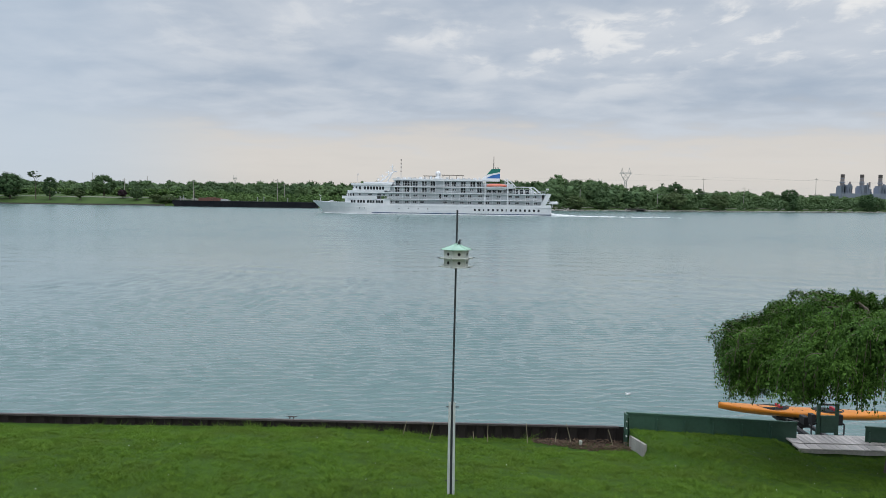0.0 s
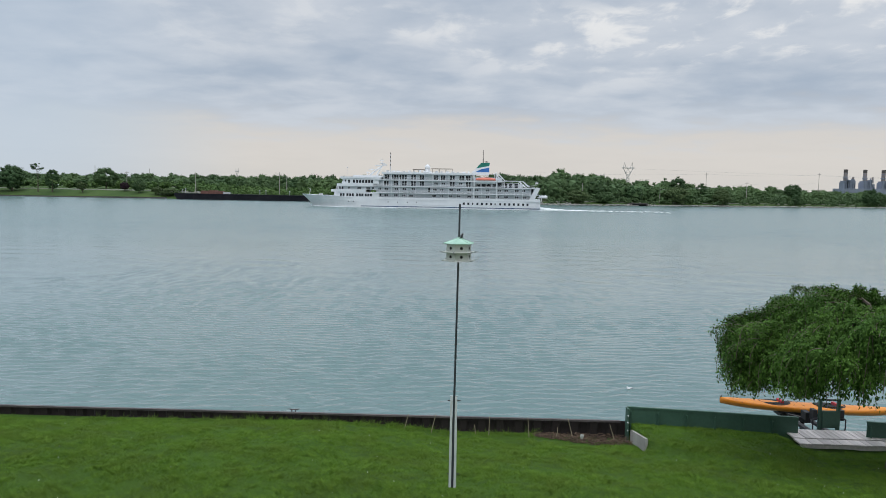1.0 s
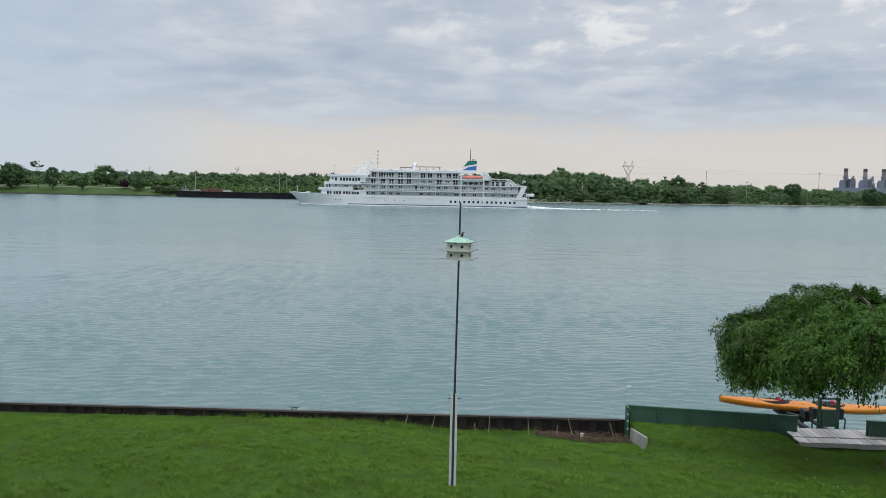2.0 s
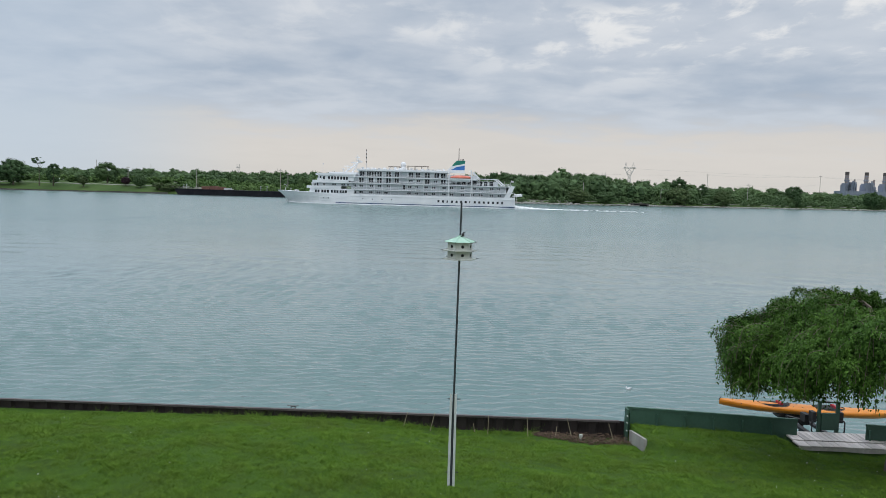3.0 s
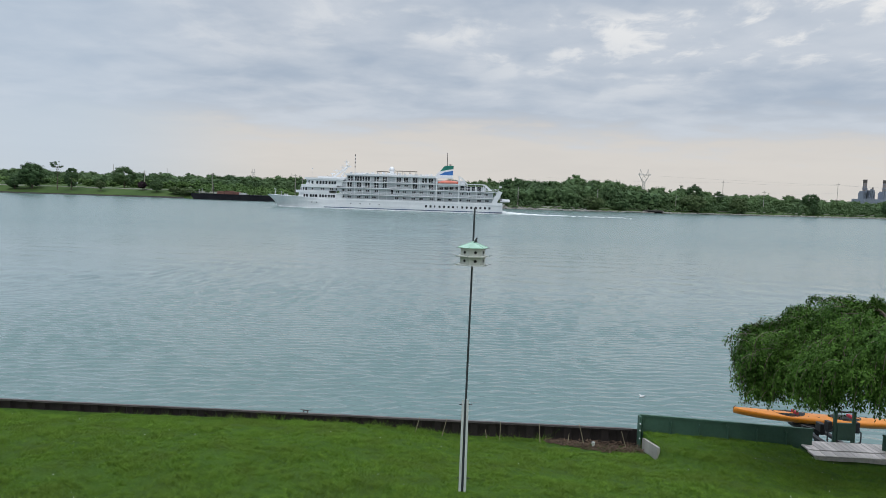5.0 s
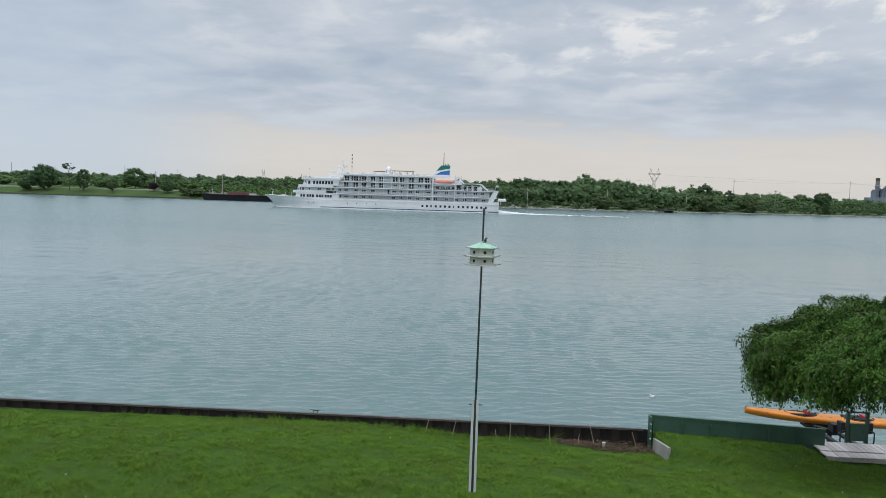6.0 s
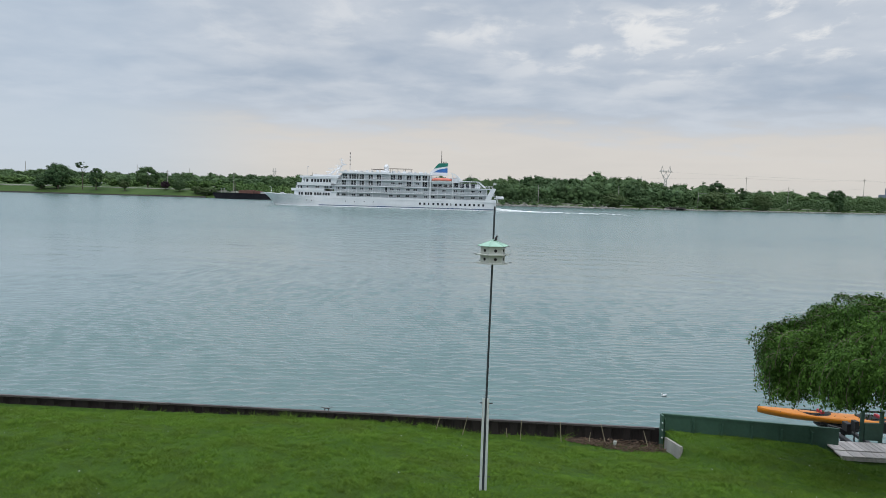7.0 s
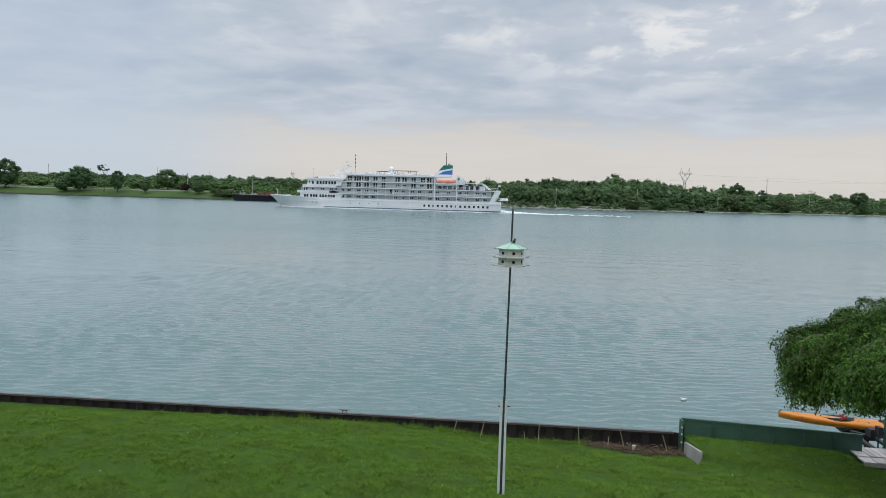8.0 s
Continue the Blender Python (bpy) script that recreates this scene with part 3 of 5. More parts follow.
def build_woods():
    rng = np.random.default_rng(11)
    tones, scrub, cores = ([], [], []), [], []
    for x in np.arange(-440, 440, 6.5):
        left = x < 4
        for row in range(3):
            px = x + rng.uniform(-3, 3)
            o = (70 + row * 30 if left else 18 + row * 20) + rng.uniform(-7, 7)
            if x > 190:
                o += 10
            top = float(lerp(px, WOODS)) * (rng.uniform(0.95, 1.1) if px < 150 else rng.uniform(0.72, 1.1))
            if rng.uniform() < 0.12:
                top *= 1.07
            if row == 0:
                top *= 0.82
            r = rng.uniform(5.2, 8.2)
            g = float(bank_z(px, o))
            half = (top - g) * (0.44 if row else 0.50)
            c = (px, float(shore_y(px)) + o, top - half)
            tones[rng.integers(3) if px < 150 else (2 if rng.uniform() < 0.7 else 0)].append(lumps(rng, c, r, r * 0.8, half * 1.02, 32))
            cores.append((c, r, half))
    for tone, material, label in zip(tones, (WOODLEAF, DARKLEAF, MIDLEAF), ("dense green deciduous woodland on the far bank", "darker green trees within the far woodland", "lighter green trees within the far woodland")):
        v, f = crown_leaves(rng, np.concatenate([q[0] for q in tone]), np.concatenate([q[1] for q in tone]), 27, 0.56, 0.46)
        tagged(soup("woodland", v, f, material, smooth=True), label, "woodland", kind="stuff")
    # the shaded inside of the crowns
    bm = bmesh.new()
    for c, r, half in cores:
        made = bmesh.ops.create_icosphere(bm, subdivisions=2, radius=1, matrix=pose(c[0], c[1], c[2], 0, 0, rng.uniform(0, 90)) @ Matrix.Diagonal((r * 0.68, r * 0.5, half * 0.74, 1)))
        for v in made["verts"]:
            v.co += Vector(rng.normal(0, 0.5, 3))
    tagged(part("inner_foliage", bm, WOODLEAF), "dense shaded inner foliage of the far woodland", "woodland", kind="stuff")
    for x in np.arange(-420, 420, 2.6):
        left = x < 4
        for row in range(4):
            if left and x < -165 and row < 3:
                continue
            px = x + rng.uniform(-2, 2)
            o = (16 + row * 15 if left else 4 + row * 8) + rng.uniform(-4, 4)
            if not left and row == 0 and rng.uniform() < 0.35:
                continue
            h = rng.uniform(2.4, 5.0) + (0.9 if left else 1.1) * row
            r = rng.uniform(1.8, 3.4)
            g = float(bank_z(px, o))
            c = (px, float(shore_y(px)) + o, g + h * 0.45)
            scrub.append(lumps(rng, c, r, r, h * 0.5, 8, (0.28, 0.5)))
    at, size = np.concatenate([q[0] for q in scrub]), np.concatenate([q[1] for q in scrub])
    for side, material, label in ((at[:, 0] < 4, SCRUBLEAF, "bright green scrub and saplings before the woodland"), (at[:, 0] >= 4, WOODLEAF, "low dark green undergrowth along the wooded shore")):
        v, f = crown_leaves(rng, at[side], size[side], 15, 0.56, 0.46)
        tagged(soup("scrub", v, f, material, smooth=True), label, "scrub", kind="stuff")


def far_tree(x, off, h, r, material, label, low=0.25, flat=1.0, seed=1, n=34):
    """A tree of height h; its crown begins at the share low of the height."""
    rng = np.random.default_rng(seed)
    y = float(shore_y(x)) + off
    g = float(bank_z(x, off))
    t = base("tree", pose(x, y, g), label, "tree", "trees on the far bank")
    bm = bmesh.new()
    top = h - g
    bar(bm, (0, 0, -0.6), (0.1, 0, top * 0.55), 0.06 * r + 0.12, 0.12, 7)
    for k in range(7):
        a = k * 2.4
        z0 = top * (max(low, 0.12) + 0.05 * k)
        bar(bm, (0.05, 0, z0), (math.cos(a) * r * 0.7, math.sin(a) * r * 0.7, min(top * 0.9, z0 + top * 0.3)), 0.10, 0.03, 5)
    part("trunk", bm, BARK, t)
    mid, half = top * (1 + low) / 2, top * (1 - low) / 2 * flat
    if flat < 1:
        mid = top - half
    at, size = lumps(rng, (0, 0, mid), r * 1.05, r * 1.05, half, int(n * 1.9) if flat == 1 else n * 2, (0.14, 0.32) if flat == 1 else (0.13, 0.24), 0.8)
    v, f = crown_leaves(rng, at, size, 66 if flat == 1 else 26, 0.48, 0.38)
    soup("crown", v, f, material, t, smooth=True)


def build_far_trees():
    far_tree(-303, 14, 22, 8.5, DARKLEAF, "tall dark broadleaf tree in the riverside park", 0.04, seed=2, n=48)
    far_tree(-254, 10, 18.5, 7.6, DARKLEAF, "large round-headed dark green tree in the park", 0.02, seed=3, n=48)
    far_tree(-263, 8, 9.5, 5.0, DARKLEAF, "low dense bushy tree beside the park road", 0.02, seed=4)
    far_tree(-239, 9, 19.3, 4.0, DARKLEAF, "tall thin tree with a sparse flat top", 0.5, 0.5, seed=5, n=15)
    far_tree(-231, 9, 16.5, 4.2, DARKLEAF, "dark upright tree in the park", 0.05, seed=6)
    far_tree(-214, 9, 9.3, 2.8, OLIVELEAF, "small brownish tree by the park lawn", 0.15, seed=7)
    far_tree(-218, 48, 18.5, 8.0, WOODLEAF, "tall round tree rising over the woods", 0.05, seed=8, n=46)
    far_tree(-192, 14, 9.2, 2.7, PURPLELEAF, "small dark purple-leaved tree", 0.2, seed=9)
    far_tree(-182, 10, 10.6, 4.0, WOODLEAF, "spreading small tree on the park lawn", 0.1, seed=10)
    far_tree(-163, 5, 6.2, 5.0, OLIVELEAF, "grey-green bush at the water's edge", 0.02, seed=12)
    far_tree(-170, 7, 6.8, 4.0, OLIVELEAF, "grey-green bush at the water's edge", 0.02, seed=13)
    far_tree(149, 5, 12.5, 8.0, OLIVELEAF, "broad olive-green willow overhanging the water", 0.0, seed=14, n=60)
    far_tree(158, 28, 19.6, 5.5, DARKLEAF, "tall dark tree rising over the woods", 0.3, seed=15)
    far_tree(178, 30, 16.0, 3.8, DARKLEAF, "dark slim tree over the scrub", 0.2, seed=16)
    far_tree(184, 4, 11.4, 6.0, OLIVELEAF, "olive-green bush at the water's edge", 0.0, seed=17, n=44)
    far_tree(252, 18, 16.4, 6.2, DARKLEAF, "round-headed dark tree near the shore road", 0.25, seed=18, n=44)
    far_tree(246, 3, 9.5, 2.6, DARKLEAF, "narrow dark bush on the shoreline", 0.0, seed=19)
    far_tree(318, 5, 14.6, 6.0, DARKLEAF, "dark tree standing on the shoreline", 0.05, seed=20, n=44)
    far_tree(330, 6, 12.0, 5.0, WOODLEAF, "green tree standing on the shoreline", 0.05, seed=21)
    far_tree(80, 5, 9.5, 7.0, OLIVELEAF, "broad grey-green bush at the water's edge", 0.0, seed=22, n=44)
    far_tree(98, 6, 9.0, 6.0, WOODLEAF, "green bush at the water's edge", 0.0, seed=23)


build_ground()
WATER_OB = build_water()
build_far_bank()
build_woods()
build_far_trees()


# ---- cruise ship ----
def bow_round(front, aft, side, k=10, full=6.0):
    """Plan outline with a rounded front: x from front to aft, y from side to 17 - side."""
    pts = []
    for i in range(2 * k + 1):
        a = math.pi * i / (2 * k)
        pts.append((front + full * (1 - math.sin(a) ** 0.8) if 0 < i < 2 * k else front + full, 8.5 - (8.5 - side) * math.cos(a)))
    return [(aft, side)] + pts + [(aft, 17 - side)]


def build_ship():
    ship = base("cruise_ship", pose(0, 292, 0), "white four-deck cruise ship under way with green and blue funnel", "ship")
    # hull
    bm = bmesh.new()
    xs = [-54.6, -53.4, -51.6, -49.4, -46.5, -43, -40, -36, -31, -26, -20, 0, 20, 36, 41, 43.4]
    rings = []
    for x in xs:
        top = 4.6 if x < -40 else 4.6 - 1.1 * min(1, (x + 40) / 14)
        top += 0.35 * max(0, (-46 - x) / 7)
        sec = []
        keel = 4.9 * ((-49.6 - x) / 5.0) ** 0.91 if x < -49.6 else -1.2
        keel = min(keel, top - 0.25)
        zs = [keel + (top - keel) * s for s in (0, 0.2, 0.32, 0.5, 0.72, 1.0)]
        half = []
        for z in zs:
            stem = -49.6 - 5.0 * max(0, min(1, z / 4.9)) ** 1.1 + (1.0 if z < -0.5 else 0)
            run = 24 - 4 * max(0, z) / 4.9
            s = max(0.0, min(1.0, (x - stem) / run))
            b = 8.5 * (1 - (1 - s) ** 2.0) ** 0.75
            if x > 36:
                b *= 1 - 0.05 * (x - 36) / 8
            half.append(max(b, 0.02))
        for z, b in zip(zs, half):
            sec.append((x, 8.5 - b, z))
        for z, b in zip(zs[::-1], half[::-1]):
            sec.append((x, 8.5 + b, z))
        rings.append(sec)
    loft(bm, rings)
    hull = part("hull", bm, SHIPWHITE, ship, "white steel hull with a raked bow")
    bm = bmesh.new()
    box(bm, -29, 43.3, -0.06, 0.5, 0.42, 0.72)
    box(bm, -29, 43.3, 16.5, 17.06, 0.42, 0.72)
    part("waterline_stripe", bm, NAVY, hull, "navy blue waterline stripe")
    bm = bmesh.new()
    for y in (-0.10, 16.85):
        box(bm, -24, 43.4, y, y + 0.25, 3.35, 3.75)
        box(bm, -14, 10, y, y + 0.25, 1.45, 1.62)
    part("rubbing_strake", bm, SHIPWHITE, hull)
    # tiers at the front
    def tier(name, front, aft, side, z0, z1, m=SHIPWHITE, full=7.0, rake=0.0, label=""):
        return part(name, slab(bmesh.new(), bow_round(front, aft, side, full=full), z0, z1, rake), m, ship, label)

    tier("front_house", -41.5, -22, 0.35, 3.4, 6.15, full=6, rake=0.5)
    tier("front_visor", -42.4, -27, 0.2, 6.1, 7.2, full=7)
    tier("front_lounge", -40.4, -22, 0.9, 7.2, 8.45, full=5, m=SHIPWALL_SHADED)
    tier("bridge_visor", -40.0, -24, 0.1, 8.45, 9.5, full=5.5)
    tier("bridge", -38.0, -22, 0.3, 9.35, 11.6, full=4, rake=0.5)
    tier("bridge_roof", -38.6, -21, 0.0, 11.6, 12.35, full=4)
    tier("bridge_top", -33.5, -20.5, 2.5, 12.35, 12.95, full=6)
    # decks
    for name, a, b, z in (("promenade_deck", -24, 42.4, 6.1), ("cabin_deck", -24, 41.8, 8.72), ("upper_deck", -24, 28.5, 11.2), ("sun_deck", -20.7, 16.2, 13.85)):
        part(name, box(bmesh.new(), a, b, 0.0, 17.0, z - 0.16, z + 0.16), SHIPWHITE, ship)
        bm = bmesh.new()
        top = z + 1.15
        for y in (0.08, 16.92):
            for k in (0.55, 1.0):
                bar(bm, (a, y, z + 1.15 * k), (b, y, z + 1.15 * k), 0.025, n=4)
            for x in np.arange(a, b + 0.1, 1.5):
                bar(bm, (float(x), y, z + 0.2), (float(x), y, top), 0.02, n=4)
        part("railing", bm, SHIPWHITE, ship, "thin white deck railing")
    bm = bmesh.new()
    for y in (0.05, 16.85):
        box(bm, -20.7, 16.2, y, y + 0.1, 14.0, 14.4)
    part("bulwark", bm, SHIPWHITE, ship, "white solid bulwark round the sun deck")
    for y in (-0.02, 16.9):
        part("side_bulwark", box(bmesh.new(), -24, 42.2, y, y + 0.12, 3.5, 4.25), SHIPWHITE, ship)
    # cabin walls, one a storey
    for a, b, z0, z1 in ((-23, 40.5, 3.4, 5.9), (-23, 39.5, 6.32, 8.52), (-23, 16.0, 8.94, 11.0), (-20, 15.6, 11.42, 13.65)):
        part("cabin_wall", box(bmesh.new(), a, b, 1.35, 15.65, z0, z1), SHIPWALL_SHADED, ship, "cabin wall behind the walkway, greyed by painted-in shade")
    part("aft_house", box(bmesh.new(), 16, 28, 2.6, 14.4, 8.94, 12.9), SHIPWALL_SHADED, ship)
    part("aft_lounge", box(bmesh.new(), 28, 36.5, 3.5, 13.5, 8.94, 10.6), SHIPWALL_SHADED, ship)

    # windows: frame and dark pane on shared data
    def window_mesh(w, h):
        bm = bmesh.new()
        t = 0.09
        box(bm, -w / 2 - t, w / 2 + t, -0.07, 0.02, h / 2, h / 2 + t)
        box(bm, -w / 2 - t, w / 2 + t, -0.07, 0.02, -h / 2 - t, -h / 2)
        box(bm, -w / 2 - t, -w / 2, -0.07, 0.02, -h / 2, h / 2)
        box(bm, w / 2, w / 2 + t, -0.07, 0.02, -h / 2, h / 2)
        n = len(bm.faces)
        box(bm, -w / 2, w / 2, -0.03, 0.02, -h / 2, h / 2)
        bm.faces.ensure_lookup_table()
        for fc in bm.faces[n:]:
            fc.material_index = 1
        return data("window", bm, (SHIPWHITE, SHIPGLASS))

    small, tall, square, bridge_w, wide, broad = window_mesh(0.62, 0.78), window_mesh(0.84, 1.85), window_mesh(0.8, 0.9), window_mesh(0.86, 1.25), window_mesh(0.82, 1.1), window_mesh(1.6, 1.8)

    other_side = bmesh.new()

    def row(me, xs_, z, y):
        for x in xs_:
            piece("window", me, ship, pose(x, y, z))
            k = len(other_side.verts)
            other_side.from_mesh(me)
            other_side.verts.ensure_lookup_table()
            for v in other_side.verts[k:]:
                v.co = pose(x, 17 - y, z, 0, 0, 180) @ v.co

    # small windows in pairs along the walkways, tall glazed doors in pairs higher up
    pair = lambda xs_, gap: [x + k * gap for x in xs_ for k in (-0.5, 0.5)]
    row(small, pair((-21.6, -18.9, -15.0, -11.8, -8.8, 0.5, 3.5, 7.2, 10.4, 14.7, 17.7, 22.2, 26.1, 29.6, 33.9, 37.1), 0.78), 5.05, 1.33)
    row(small, pair((-21.6, -18.9, -14.8, -11.6, -7.9, 0.8, 3.5, 7.4, 10.4, 14.7, 17.7, 22.2, 26.8, 29.6, 33.9, 36.6), 0.78), 7.65, 1.33)
    row(small, pair((1.2, 4.2, 11.2), 0.78), 10.1, 1.33)
    row(tall, pair((-18.9, -15.0, -11.6, -7.9, -4.5, 7.8, 14.3), 1.0), 9.98, 1.33)
    row(tall, pair((-18.6, -15.9, -13.9, -11.6, -7.9, -4.5, 1.2, 4.0, 7.8, 11.6, 14.2), 1.0), 12.5, 1.33)
    row(tall, (-1.5,), 7.45, 1.33)
    row(broad, (18.4, 20.5, 22.6), 10.05, 2.58)
    row(broad, (24.9, 27.0), 10.05, 2.58)
    row(broad, (29.4, 31.6, 33.8), 9.75, 3.48)
    row(square, [12.6 + 1.83 * k for k in range(15)], 2.2, -0.02)
    for x in (-34.0, -32.0, -18, -14.2, -10.2, -6.4):
        row(window_mesh(0.38, 0.38), (x,), 2.35, 0.12 if x < -30 else -0.02)
    tagged(part("far_side_windows", other_side, (SHIPWHITE, SHIPGLASS), ship), kind="stuff")
    # front rows follow the rounded plan
    def front_row(me, front, side, full, xs_, z, k=10):
        out = bow_round(front, 0, side, full=full)[1:2 * k + 2]
        for x in xs_:
            y, yaw = side, 0.0
            if x < front + full:
                for (xa, ya), (xb, yb) in zip(out, out[1:]):
                    if xb <= x <= xa and ya <= 8.5:
                        s = (xa - x) / max(1e-6, xa - xb)
                        y, yaw = ya + (yb - ya) * s, -math.degrees(math.atan2(yb - ya, xa - xb))
                        break
            piece("window", me, ship, pose(x, y - 0.03, z, 0, 0, yaw))

    front_row(wide, -41.2, 0.35, 6, [-37.2, -36.1, -34.5, -33.4, -32.3, -30.6, -29.5, -28.4, -27.1, -26.0, -25.0], 5.0)
    front_row(bridge_w, -37.7, 0.3, 4, [-36.9, -35.4, -33.9, -31.9, -30.6, -29.4, -28.2, -26.9, -25.7, -24.6], 10.45)
    front_row(wide, -40.4, 0.9, 5, [-39.6, -38.7, -37.7, -36.6], 7.75)
    front_row(small, -40.4, 0.9, 5, [-34.0, -30.3, -29.5, -26.6, -25.8, -24.2], 7.85)
    # stanchions down the side
    bm = bmesh.new()
    box(bm, -0.06, 0.06, -0.06, 0.06, 0, 2.5)
    post = data("stanchion", bm, SHIPWHITE)
    for x in np.arange(-20, 40, 3.3):
        for z in (3.6, 6.2, 8.8, 11.3):
            if z < 8 or x < 16:
                piece("stanchion", post, ship, pose(float(x), 0.14, z))
                piece("stanchion", post, ship, pose(float(x), 16.86, z))
    for x in (16.6, 25.6):
        bm = bmesh.new()
        box(bm, x - 0.2, x + 0.2, -0.12, 0.3, 0.8, 14.6)
        part("davit_post", bm, SHIPWHITE, ship)
    # lifeboats in their davits
    for y in (0.6, 16.4):
        bm = bmesh.new()
        rings = []
        for i in range(9):
            u = i / 8
            x = 17.2 + 8.0 * u
            w = 1.25 * math.sin(math.pi * min(1, max(0.06, u * 0.92 + 0.04))) ** 0.5
            rings.append([(x, y + w * c, 10.25 + 1.5 * (1 - abs(s)) if s < 0 else 11.75) for c, s in ((-1, 0.0), (-0.8, -0.45), (-0.3, -1.0), (0.3, -1.0), (0.8, -0.45), (1, 0.0))])
        loft(bm, rings)
        boat = part("lifeboat", bm, SHIPWHITE, ship, "white lifeboat with an orange cover", True)
        bm = bmesh.new()
        rings = []
        for i in range(9):
            u = i / 8
            w = 1.27 * math.sin(math.pi * min(1, max(0.06, u * 0.92 + 0.04))) ** 0.5
            h = 1.25 * math.sin(math.pi * (0.12 + 0.76 * u)) ** 0.4
            rings.append([(17.15 + 8.1 * u, y + w * math.cos(a), 11.6 + h * math.sin(a)) for a in np.linspace(math.pi, 0, 7)])
        loft(bm, rings)
        part("cover", bm, BOATORANGE, boat, "orange lifeboat cover", True)
        for x in (16.6, 25.6):
            bm = bmesh.new()
            bar(bm, (x, y, 10.6), (x, y + (0.2 if y < 8 else -0.2), 14.9), 0.16)
            bar(bm, (x, y, 14.9), (x + (1.0 if x < 20 else -1.0), y, 14.6), 0.12)
            part("davit", bm, SHIPWHITE, ship)
    # funnel: green over white over blue, with a raked front
    fy0, fy1, fx = 6.3, 10.7, 16.8
    fun = part("funnel", prism(bmesh.new(), [(fx, 13.9), (fx + 6.0, 13.9), (fx + 6.0, 15.1), (fx - 1.1, 15.1)], fy0, fy1), SHIPWHITE, ship, "funnel with slanted green, white and blue bands")
    part("blue_band", prism(bmesh.new(), [(fx + 0.3, 15.1), (fx + 6.0, 15.1), (fx + 6.0, 17.0), (fx + 2.6, 16.3)], fy0, fy1), FUNNELBLUE, fun, "blue painted band")
    part("white_band", prism(bmesh.new(), [(fx - 1.1, 15.1), (fx + 0.3, 15.1), (fx + 2.6, 16.3), (fx + 6.0, 17.0), (fx + 6.0, 17.7), (fx + 0.6, 16.6)], fy0, fy1), SHIPWHITE, fun)
    part("green_band", prism(bmesh.new(), [(fx + 0.6, 16.6), (fx + 6.0, 17.7), (fx + 6.2, 19.0), (fx + 2.6, 18.9)], fy0, fy1), FUNNELGREEN, fun, "green painted band")
    part("exhaust_pipe", bar(bmesh.new(), (fx + 3.5, 8.5, 18.8), (fx + 3.5, 8.5, 24.2), 0.17, 0.10, 6), DARKSTEEL, fun)
    for k in (4.3, 4.9, 5.4):
        part("vent_pipe", bar(bmesh.new(), (fx + k, 8.5, 18.9), (fx + k, 8.5, 19.7), 0.12), DARKSTEEL, fun)
    # masts, radar arch, radome, awning
    bm = bmesh.new()
    for y in (7.2, 9.8):
        bar(bm, (-27.5, y, 12.4), (-20.8, y, 17.6), 0.2, 0.12)
        bar(bm, (-24.0, y, 12.4), (-21.6, y, 16.8), 0.2, 0.12)
    bar(bm, (-21.0, 7, 17.3), (-21.0, 10, 17.3), 0.15)
    bar(bm, (-24.4, 7, 14.8), (-24.4, 10, 14.8), 0.13)
    box(bm, -28.0, -26.6, 7.4, 9.6, 14.2, 14.5)
    bar(bm, (-27.4, 8.5, 12.6), (-27.4, 8.5, 14.3), 0.15)
    box(bm, -22.4, -20.2, 7.8, 9.2, 18.0, 18.2)
    bar(bm, (-21.3, 8.5, 17.3), (-21.6, 8.5, 20.6), 0.12, 0.06)
    box(bm, -21.4, -19.6, 8.2, 8.8, 17.2, 17.7)
    for x, z, w in ((-25.6, 15.4, 1.5), (-23.2, 17.0, 1.2), (-21.6, 19.2, 0.9)):
        box(bm, x - w, x + w, 8.3, 8.7, z, z + 0.28)
        bar(bm, (x, 8.5, z - 1.4), (x, 8.5, z + 0.9), 0.16, 0.10)
    part("radar_mast", bm, SHIPWHITE, ship, "raked white radar mast with scanners")
    bm = bmesh.new()
    bar(bm, (-18.0, 8.5, 13.9), (-18.0, 8.5, 22.6), 0.14, 0.07)
    m = part("signal_mast", bm, SHIPSTEEL, ship)
    for z in (17.2, 18.9, 20.4, 21.9):
        part("mast_band", bar(bmesh.new(), (-18.0, 8.5, z), (-18.0, 8.5, z + 0.7), 0.19), DARKSTEEL, m)
    bm = bmesh.new()
    bar(bm, (-36.0, 8.5, 12.1), (-36.0, 8.5, 16.4), 0.05)
    box(bm, -36.1, -35.6, 8.4, 8.6, 16.0, 16.4)
    part("antenna", bm, SHIPSTEEL, ship)
    bm = bmesh.new()
    bar(bm, (-2.6, 8.5, 13.9), (-2.6, 8.5, 16.4), 1.0, 0.95, 12)
    ball(bm, (-2.6, 8.5, 16.7), 1.15, 1.15, 1.3, 12, 8)
    box(bm, -3.9, -1.5, 1.3, 15.7, 13.9, 15.2)
    part("radome", bm, SHIPWHITE, ship, "white satellite radome", True)
    bm = bmesh.new()
    box(bm, -1.0, 8.0, 5.5, 11.5, 16.15, 16.3)
    for x in (-0.6, 2.2, 5.0, 7.6):
        for y in (5.8, 11.2):
            bar(bm, (x, y, 14.0), (x, y, 16.1), 0.08)
    part("awning", bm, AWNING, ship, "tan flat awning over the sun deck")
    bm = bmesh.new()
    box(bm, -8.6, -3.7, 5.5, 11.5, 15.7, 15.9)
    for x in (-8.3, -6.2, -4.0):
        for y in (5.8, 11.2):
            bar(bm, (x, y, 14.0), (x, y, 15.7), 0.08)
    part("awning", bm, AWNING, ship, "tan flat awning over the sun deck")
    # lockers and vents on the sun deck
    rr = random.Random(9)
